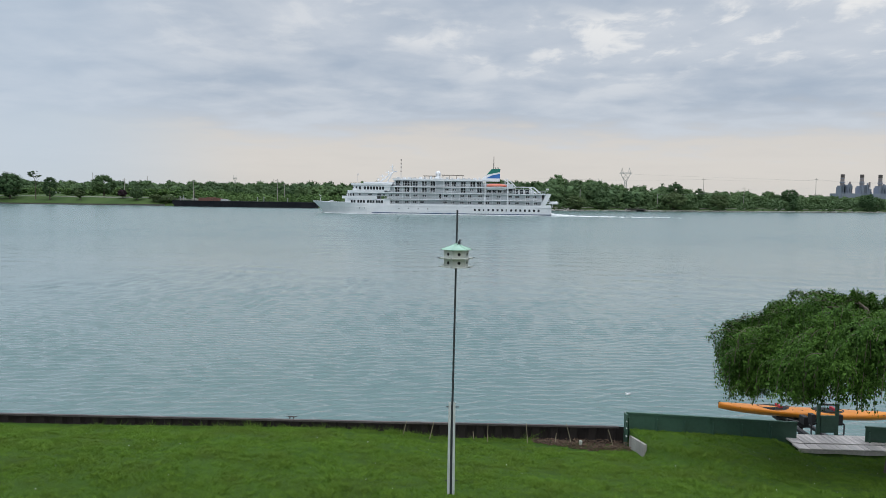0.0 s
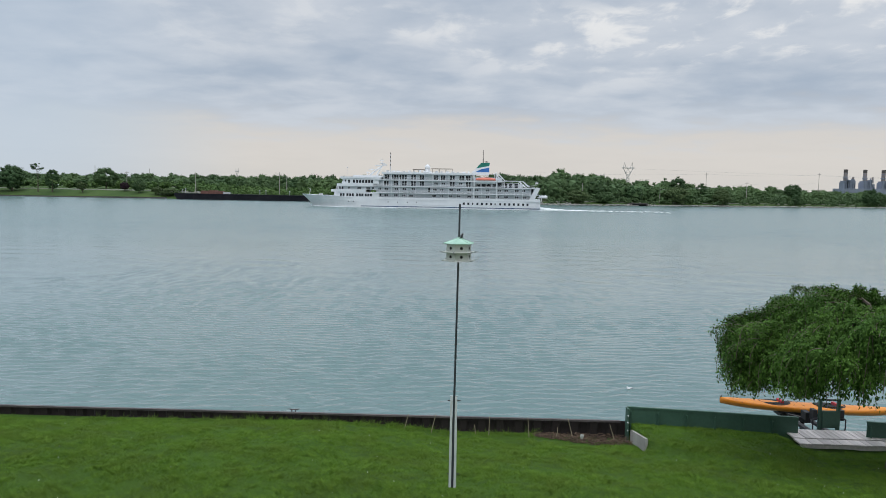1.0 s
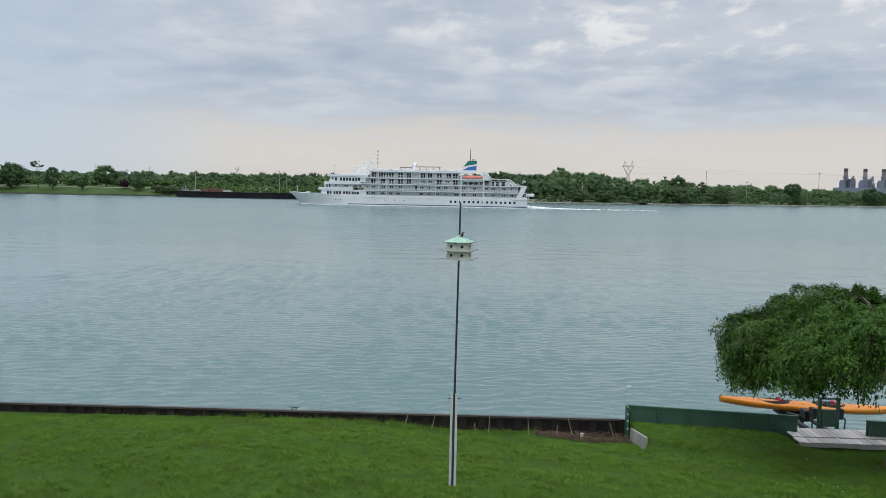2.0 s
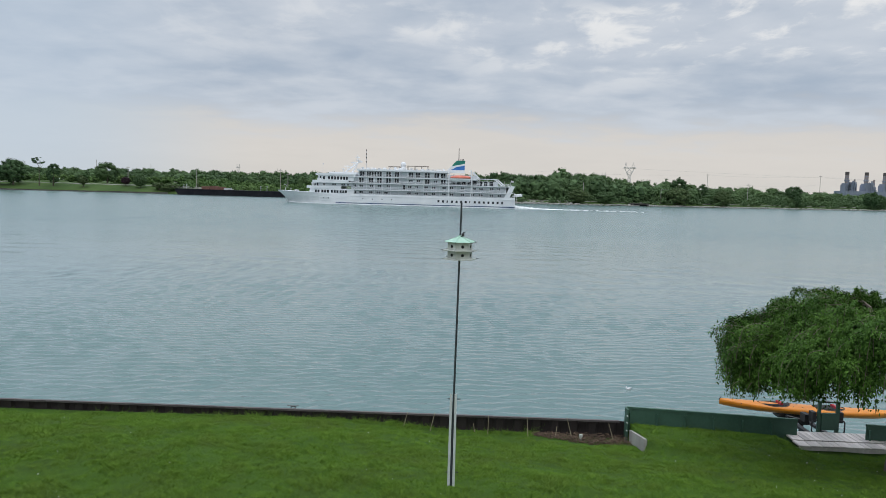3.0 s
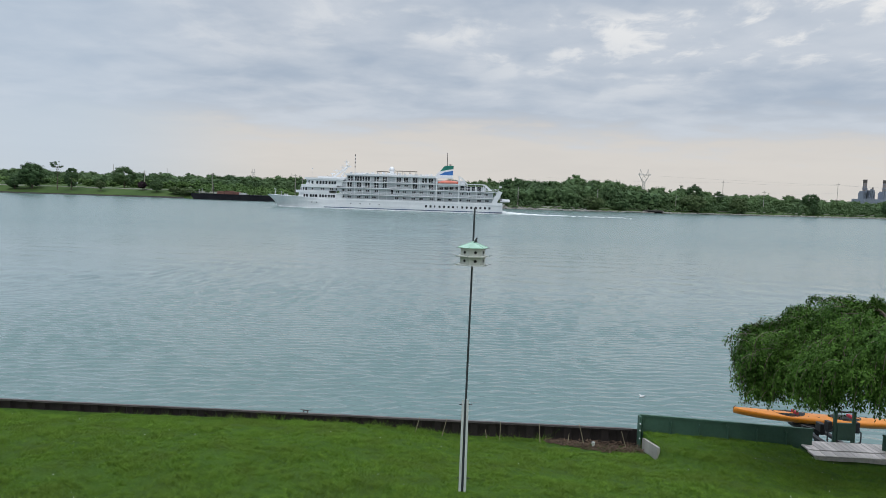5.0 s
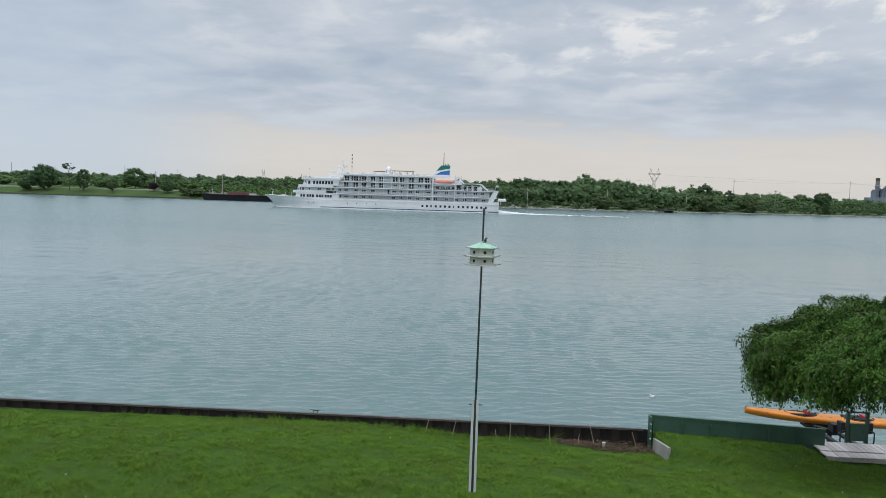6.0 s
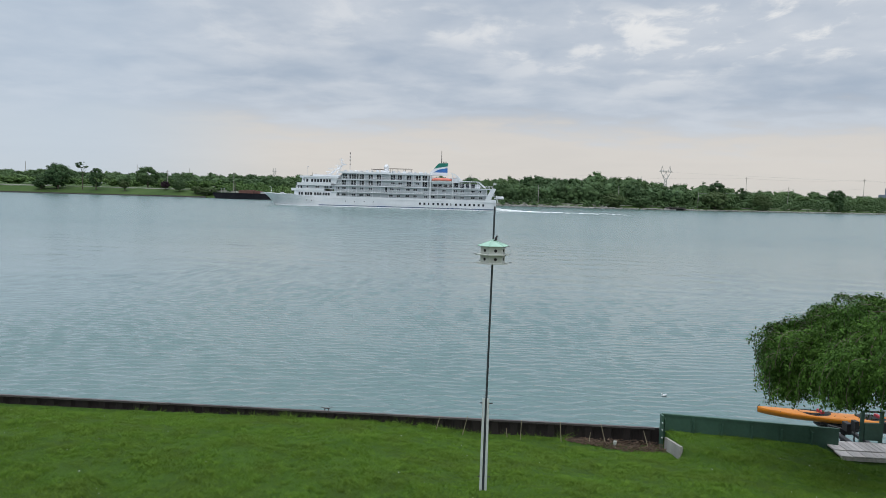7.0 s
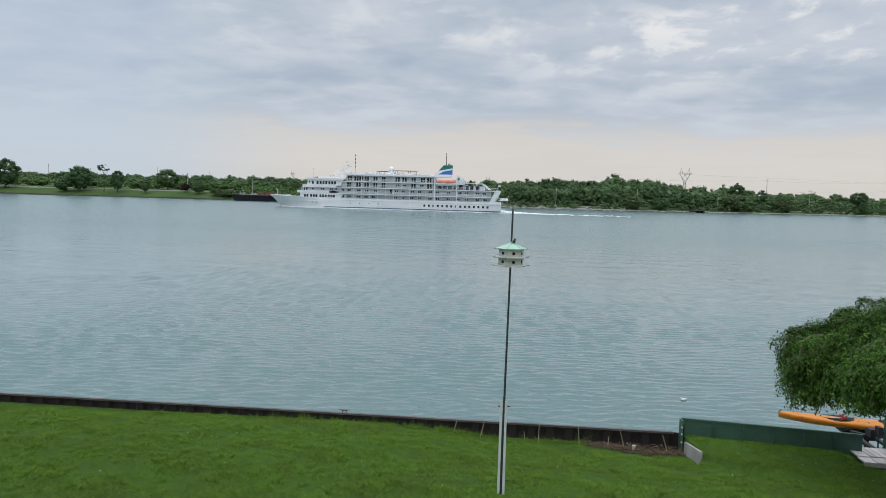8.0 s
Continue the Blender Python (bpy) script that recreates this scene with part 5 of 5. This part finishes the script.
def build_kayak():
    k = base("kayak", pose(10.05, 19.5, 1.09, 0, 2.4, -1), "long orange plastic tandem kayak lying on the lift", "kayak")
    bm = bmesh.new()
    rings = []
    n = 28
    for i in range(n + 1):
        u = -1 + 2 * i / n
        x = 2.42 * u
        w = 0.31 * max(0.03, 1 - abs(u) ** 2.4) ** 0.8 + 0.03
        keel = 0.04 + 0.10 * abs(u) ** 5
        gun = 0.2 + 0.085 * abs(u) ** 2.2
        crown = gun + 0.05 * (1 - abs(u) ** 3) + 0.02
        rings.append([(x, w * cy, keel + (gun - keel) * cz if cz <= 1 else gun + (crown - gun) * (cz - 1)) for cy, cz in
                      ((-1, 1), (-0.93, 0.55), (-0.62, 0.14), (0, 0), (0.62, 0.14), (0.93, 0.55), (1, 1), (0.72, 1.55), (0.3, 1.92), (0, 2), (-0.3, 1.92), (-0.72, 1.55))])
    loft(bm, rings)
    hull = part("hull", bm, KAYAK, k, smooth=True)
    for x in (-0.95, 0.55):
        bm = bmesh.new()
        pts = [Vector((x + 0.42 * math.cos(a), 0.235 * math.sin(a), 0.278 - 0.045 * abs(math.sin(a)))) for a in np.linspace(0, math.tau, 21)]
        for a, b in zip(pts, pts[1:]):
            bar(bm, a, b, 0.022, n=5)
        part("cockpit_rim", bm, BLACK, hull, "black cockpit rim")
        # flat plate on the closed deck, blackened as the cockpit's inner shade
        bm = bmesh.new()
        slab(bm, [(x + 0.40 * math.cos(a), 0.22 * math.sin(a)) for a in np.linspace(0, math.tau, 20, endpoint=False)], 0.262, 0.274)
        part("cockpit_shade", bm, HOLE_SHADE, hull, "flat black plate for the shade inside the cockpit")
        bm = bmesh.new()
        box(bm, x + 0.12, x + 0.2, -0.15, 0.15, 0.22, 0.335)
        for v in bm.verts:
            v.co.x += 0.25 * max(0, v.co.z - 0.3)
        part("seat_back", bm, RED, k, "dark red padded seat back")
    for x in (-1.75, -0.35, 1.35, 1.85):
        bm = bmesh.new()
        bar(bm, (x - 0.15, -0.2, 0.25), (x + 0.15, 0.2, 0.272), 0.008)
        bar(bm, (x - 0.15, 0.2, 0.272), (x + 0.15, -0.2, 0.25), 0.008)
        part("bungee", bm, BLACK, k, "black deck bungee cord")
    part("carry_handle", bar(bmesh.new(), (-2.44, 0, 0.26), (-2.38, 0, 0.35), 0.012), BLACK, k)


# ---- weeping tree ----
def build_weeping_tree():
    rng = np.random.default_rng(77)
    cx, cy = 9.45, 14.7
    gz = float(lawn_z(cx, cy))
    t = base("weeping_tree", pose(cx, cy, gz), "broad weeping tree with an umbrella of drooping green leaves", "tree")
    bm = bmesh.new()
    pts = [(0, 0, -0.1), (0.05, 0.02, 0.6), (-0.04, 0.05, 1.3), (0.02, 0.0, 2.1)]
    for a, b, r0, r1 in zip(pts, pts[1:], (0.19, 0.15, 0.135), (0.15, 0.135, 0.14)):
        bar(bm, a, b, r0, r1, 9)
    part("trunk", bm, BARK, t)
    spines = []
    for k in range(32):
        a = k * math.tau / 32 + rng.uniform(-0.15, 0.15)
        reach = rng.uniform(2.95, 3.4)
        top = rng.uniform(3.22, 3.5)
        if math.cos(a) < -0.2:
            reach = rng.uniform(3.15, 3.4)
        limbs, drop_ = bmesh.new(), Vector((0, 0, 0.12))
        line = []
        for s in np.linspace(0, 1, 9):
            r = reach * s
            z = 2.0 + (top - 2.0) * math.sin(min(1, s * 2.1) * 1.571) - 0.55 * max(0, s - 0.62) ** 1.3
            wob = 0.12 * math.sin(5 * s + k)
            x = math.cos(a + 0.15 * math.sin(3 * s + k)) * r + wob * math.sin(a)
            z -= 0.5 * min(1, max(0, (-1.9 - x) / 0.2))  # lower shoulder on the west side
            line.append(Vector((x, math.sin(a) * r * 0.75, z + 0.08 * math.sin(9 * s + k))))
        for i in range(8):
            bar(limbs, line[i] - drop_, line[i + 1] - drop_, 0.034 * (1 - i / 9), 0.034 * (1 - (i + 1) / 9), 6)
        spines.append(line)
        part("limb", limbs, BARK, t)
    at, along = [], []
    west = [line for line in spines if line[-1].x < -2.3]
    stems = bmesh.new()
    for bunch in range(820):
        line = spines[rng.integers(len(spines))]
        q = rng.uniform(0.08, 1.0) ** 0.65
        low = 0.0
        if bunch % 4 == 0:  # fuller on the low west shoulder
            line, q = west[rng.integers(len(west))], rng.uniform(0.72, 1.0)
            low = 0.2
        i = min(7, int(q * 8))
        root = line[i].lerp(line[i + 1], q * 8 - i) + Vector((0, 0, (rng.uniform(-0.25, 0.12) if bunch % 3 else rng.uniform(-1.1, -0.2)) - low))
        turn = rng.uniform(0, math.tau)
        away = Vector((root.x, root.y, 0)).normalized() * 0.8 + Vector((math.cos(turn), math.sin(turn), 0)) * 0.6
        run, drop = rng.uniform(0.2, 0.55), rng.uniform(0.3, 1.0) * (0.5 + 0.7 * q)
        for s in range(8):
            out = away + Vector((*rng.normal(0, 0.2, 2), 0))
            fall, hem = drop * rng.uniform(0.7, 1.15), 0.75 * rng.uniform() ** 1.7
            p = root + Vector(rng.normal(0, 0.035, 3))
            last = p
            for k in range(1, 12):
                u = k / 11
                c = p + out * run * math.sin(min(1, u * 1.4) * 1.571) + Vector((0.03 * math.sin(7 * u + s), 0.03 * math.cos(6 * u + s), 0.2 * math.sin(u * 3.14) - fall * u ** 1.8))
                floor_z = 1.38 - 0.02 * min(1, max(0, c.x + 3.0)) + 0.27 * max(0, -c.y) + 0.14 * math.sin(1.9 * c.x + 1.1) + 0.10 * math.sin(4.3 * c.x + c.y)
                if c.z < floor_z + hem or (c.x / (3.72 + 0.12 * (c.z - 1.5))) ** 2 + (c.y / 2.9) ** 2 > 1:
                    break
                if s % 4 == 0:
                    bar(stems, last, c, 0.006, 0.005, 3)
                for m in range(5):
                    at.append((*last.lerp(c, rng.uniform()),))
                    along.append((*(c - last).normalized(),))
                last = c
    part("shoot", stems, BARK, t, "thin grey hanging shoots")
    at, along = np.array(at), np.array(along)
    n = len(at)
    at = at + rng.normal(0, 0.032, (n, 3))
    # blades lie along the shoot, tipped down, faces turned up and outwards
    d = along * 0.7 + rng.normal(0, 0.5, (n, 3)) - (0, 0, 0.45)
    d /= np.linalg.norm(d, axis=1, keepdims=True)
    face = np.stack([0.22 * at[:, 0], 0.22 * at[:, 1], np.full(n, 0.9)], 1) + rng.normal(0, 0.36, (n, 3))
    side = np.cross(d, face)
    side /= np.linalg.norm(side, axis=1, keepdims=True) + 1e-9
    up = np.cross(side, d)
    ln, wd = (0.066 * rng.uniform(0.6, 1.3, n))[:, None], (0.030 * rng.uniform(0.7, 1.3, n))[:, None]
    v = np.stack([at, at + d * ln * 0.45 + side * wd * 0.5 + up * wd * 0.12, at + d * ln, at + d * ln * 0.45 - side * wd * 0.5 + up * wd * 0.12], axis=1)
    soup("crown", v.reshape(-1, 3), np.arange(4 * n).reshape(n, 4), TREELEAF, t)


# ---- far bank structures ----
def build_far_things():
    b = base("barge", pose(-112.5, 408, 0), "long black barge moored at the far bank", "barge")
    bm = bmesh.new()
    prism(bm, [(-38.5, -0.8), (40, -0.8), (41, 3.2), (-40.5, 3.4), (-40.5, 2.2)], 0, 10)
    hull = part("hull", bm, BARGE, b)
    bm = bmesh.new()
    for y in (-0.08, 9.8):
        box(bm, -40.3, 40.8, y, y + 0.28, 2.75, 3.05)
    for x in np.arange(-36, 40, 6.0):
        box(bm, float(x), float(x) + 0.35, -0.12, 0.1, 0.2, 2.75)
    part("fender", bm, BARGE, hull)
    for x, w, h in ((-26.5, 4.2, 1.7), (-22, 4.0, 2.0), (-17.7, 3.6, 1.6)):
        bm = bmesh.new()
        box(bm, x, x + w, 2.5, 7, 3.2, 3.3 + h)
        for k in np.arange(x + 0.3, x + w, 0.6):
            box(bm, float(k), float(k) + 0.18, 2.38, 2.5, 3.4, 3.2 + h)
        part("hopper", bm, RUSTRED, b, "rust-red steel box")
    for x, h in ((-36.8, 2.4), (-35.2, 2.8), (7, 2.6), (10.5, 2.7), (24, 2.2)):
        bm = bmesh.new()
        bar(bm, (x, 3, 3.2), (x, 3, 3.2 + h), 0.16)
        box(bm, x - 0.3, x + 0.3, 2.7, 3.3, 3.0 + h, 3.3 + h)
        part("bollard_post", bm, SHIPSTEEL, b)
    part("winch", box(bmesh.new(), -14, -10.5, 3, 6, 3.2, 4.4), SHIPSTEEL, b)
    bm = bmesh.new()
    bar(bm, (-29.4, 5, 3.2), (-29.4, 5, 9.0), 0.22)
    part("spud", bm, DARKSTEEL, b)

    def pole(x, y, top, arms=True, r=0.22):
        p = base("utility_pole", pose(x, y, 1.4), "thin grey utility pole on the far bank", "utility pole", "utility poles")
        part("shaft", bar(bmesh.new(), (0, 0, -0.5), (0, 0, top - 1.4), r, r * 0.65), WOODPOLE_HAZED, p)
        if arms:
            part("crossarm", box(bmesh.new(), -1.2, 1.2, -0.1, 0.1, top - 2.6, top - 2.35), WOODPOLE_HAZED, p)
        return p

    for x, y, top in ((-152, 440, 15.8), (-101, 440, 16.8), (-97, 442, 14.5), (-199, 452, 16.3), (-345, 450, 18), (84, 447, 13.7), (138, 468, 11.5), (186, 520, 23.6), (209, 505, 17.0), (287, 560, 26.0), (120, 470, 12.0), (35, 443, 13.0)):
        pole(x, y, top, top > 14)
    for x, y, top in ((-300, 620, 24), (-286, 700, 24), (-150, 640, 21.5), (-420, 650, 25)):
        pole(x, y, top, False, 0.3)

    def pylon(x, y, top, w):
        p = base("pylon", pose(x, y, 0), "grey lattice transmission pylon behind the woods", "pylon", "transmission pylons")
        q = top
        legs, brace, arm = bmesh.new(), bmesh.new(), bmesh.new()
        r = 0.0052 * q
        lv = [(0, 0.26), (0.30, 0.15), (0.62, 0.075)]
        for sy in (-1, 1):
            for sx in (-1, 1):
                for (a, wa), (b_, wb) in zip(lv, lv[1:]):
                    bar(legs, (sx * wa * w, sy * wa * w * 0.6, a * q), (sx * wb * w, sy * wb * w * 0.6, b_ * q), r, n=4)
                bar(legs, (sx * 0.075 * w, sy * 0.03 * w, 0.62 * q), (sx * 0.38 * w, sy * 0.03 * w, 0.84 * q), r, n=4)
                bar(legs, (sx * 0.38 * w, sy * 0.03 * w, 0.84 * q), (sx * 0.30 * w, 0, q), r * 0.9, n=4)
                bar(legs, (sx * 0.16 * w, sy * 0.03 * w, 0.84 * q), (sx * 0.30 * w, 0, q), r * 0.7, n=4)
            for za, xa, zb, xb in ((0.62, -0.075, 0.73, 0.20), (0.62, 0.075, 0.73, -0.20), (0.73, -0.23, 0.73, 0.23), (0.73, -0.20, 0.84, 0.10), (0.73, 0.20, 0.84, -0.10)):
                bar(brace, (xa * w, sy * 0.03 * w, za * q), (xb * w, sy * 0.03 * w, zb * q), r * 0.6, n=4)
            for k in range(7):
                a, b_ = 0.62 * k / 7, 0.62 * (k + 1) / 7
                wa, wb = float(lerp(a, lv)), float(lerp(b_, lv))
                bar(brace, (-wa * w, sy * wa * w * 0.6, a * q), (wb * w, sy * wb * w * 0.6, b_ * q), r * 0.6, n=4)
                bar(brace, (wa * w, sy * wa * w * 0.6, a * q), (-wb * w, sy * wb * w * 0.6, b_ * q), r * 0.6, n=4)
            for k in range(8):
                a, b_ = -0.5 + k / 8, -0.5 + (k + 1) / 8
                bar(arm, (a * w, sy * 0.03 * w, 0.84 * q), (b_ * w, sy * 0.03 * w, 0.87 * q), r * 0.6, n=4)
            bar(arm, (-0.5 * w, sy * 0.03 * w, 0.84 * q), (0.5 * w, sy * 0.03 * w, 0.84 * q), r, n=4)
            bar(arm, (-0.45 * w, sy * 0.03 * w, 0.87 * q), (0.45 * w, sy * 0.03 * w, 0.87 * q), r * 0.8, n=4)
        part("leg_frame", legs, PYLON_HAZED, p)
        part("bracing", brace, PYLON_HAZED, p)
        part("crossarm", arm, PYLON_HAZED, p)

    pylon(300, 1200, 60, 21)
    pylon(430, 2000, 66, 15)
    pylon(-432, 1500, 48, 8)
    pylon(-22, 1500, 46, 9)
    # wires between the poles and the pylon
    bm = bmesh.new()
    for a, b_ in (((186, 520, 22.6), (287, 560, 24.8)), ((287, 560, 24.8), (420, 640, 25)), ((186, 520, 22.6), (60, 520, 22)), ((300, 1200, 50), (860, 1300, 44)), ((209, 505, 15.8), (287, 560, 18.5)), ((138, 468, 10.8), (209, 505, 15.8))):
        A, B = Vector(a), Vector(b_)
        prev = A
        for k in range(1, 9):
            u = k / 8
            c = A.lerp(B, u) - Vector((0, 0, 4 * u * (1 - u) * 1.2))
            bar(bm, prev, c, 0.035 * max(1, (A.y / 560)), n=4)
            prev = c
    tagged(part("power_lines", bm, PYLON_HAZED), "thin grey power lines over the far bank", "power line", kind="stuff")
    # power station
    s = base("power_station", pose(0, 1500, 0), "distant grey power station with brown chimney stacks", "power station")
    for k, x in enumerate((823, 863, 901, 940)):
        bm = bmesh.new()
        bar(bm, (x, 0, 25), (x, 0, 66), 4.2, 3.6, 14)
        st = part("chimney", bm, STACK, s, "brown concrete chimney stack")
        part("stack_collar", bar(bmesh.new(), (x, 0, 48), (x, 0, 50), 5.2, n=14), PLANTGREY, st)
        bm = bmesh.new()
        box(bm, x - 6, x + 6, -8, 12, 0, 40)
        box(bm, x - 5, x + 5, -7, 10, 40, 43)
        box(bm, x + 6, x + 12, -6, 10, 0, 45)
        box(bm, x + 12, x + 18, -5, 8, 0, 37)
        for z in (28, 31, 34, 37, 40):
            box(bm, x - 7.2, x + 7.2, -9.2, -8, z, z + 0.8)
        for k2 in (-7, -2.5, 2.5, 7):
            box(bm, x + k2 - 0.4, x + k2 + 0.4, -9.2, -8.6, 20, 44)
        part("boiler_house", bm, PLANTGREY, s, "blue-grey stepped boiler house")
        bm = bmesh.new()
        bar(bm, (x + 12, -7, 40), (x + 12, -7, 51), 2.0, 1.8, 10)
        part("vent_stack", bm, STACK, s)
        # steelwork, ducts and tanks stepped round the boiler house
        rs = random.Random(k)
        bm = bmesh.new()
        for z in (30, 35, 40, 46, 52, 57):
            bar(bm, (x, 0, z), (x, 0, z + 0.9), 6.0 - 0.035 * z, n=12)
        for k2 in range(9):
            u = rs.uniform(-9, 18)
            h = rs.uniform(34, 50) - 0.35 * abs(u - 4)
            box(bm, x + u, x + u + rs.uniform(0.8, 2.6), -11, -8, 20, h)
        for k2 in range(6):
            u = rs.uniform(-8, 15)
            bar(bm, (x + u, -10, 26), (x + u + rs.uniform(-5, 5), -10, rs.uniform(38, 47)), 0.5, n=6)
        part("pipework", bm, PLANTGREY, s, "grey steel platforms and ducts")
        part("stack_top", bar(bmesh.new(), (x, 0, 60), (x, 0, 66.3), 3.95, 3.75, 14), DARKSTEEL, st, "darker banded stack top")
    bm = bmesh.new()
    box(bm, 814, 980, -14, 30, 0, 27)
    for x in np.arange(816, 978, 7.0):
        box(bm, float(x), float(x) + 3.4, -14.4, -14, 16, 24)
    part("turbine_hall", bm, PLANTGREY, s)
    m = base("marker_sign", pose(-297, 409, 0.8), "small yellow shore marker sign", "sign")
    part("sign_board", box(bmesh.new(), -1.0, 1.0, -0.1, 0.1, 1.2, 3.6), YELLOW, m)
    part("sign_post", bar(bmesh.new(), (0, 0.2, -0.5), (0, 0.2, 3.2), 0.1), WOODPOLE_HAZED, m)
    o = base("outfall", pose(119, float(shore_y(119)) - 2.8, 0), "dark concrete outfall under the far bank road", "outfall")
    part("lintel", box(bmesh.new(), -6, 6, 0, 2.5, 1.2, 1.8), SHOREWALL, o)
    for x in (-6, 5.2):
        part("abutment", box(bmesh.new(), x, x + 0.8, 0, 2.5, -0.6, 1.2), SHOREWALL, o)
    # block between the abutments, black to give the opening its shade
    part("opening", box(bmesh.new(), -5.2, 5.2, 1.2, 2.4, -0.5, 1.2), HOLE_SHADE, o, "black block for the shade inside the opening")


build_seawall()
build_brush()
build_martin_house()
build_dock()
build_kayak()
build_weeping_tree()
build_far_things()


# ---- motion ----
def motions():
    way = [(t, pose(-5.29 * t, 292 + 0.1 * t, 0, 0, 0, -1.2)) for t in (0.0, 2.0, 4.0, 6.0, 8.0)]
    walk(SHIP, way)
    walk(WAKE, way)
    walk(WATER_OB, [(t, pose(0.35 * t, 0.0, 0)) for t in (0.0, 4.0, 8.0)])


motions()
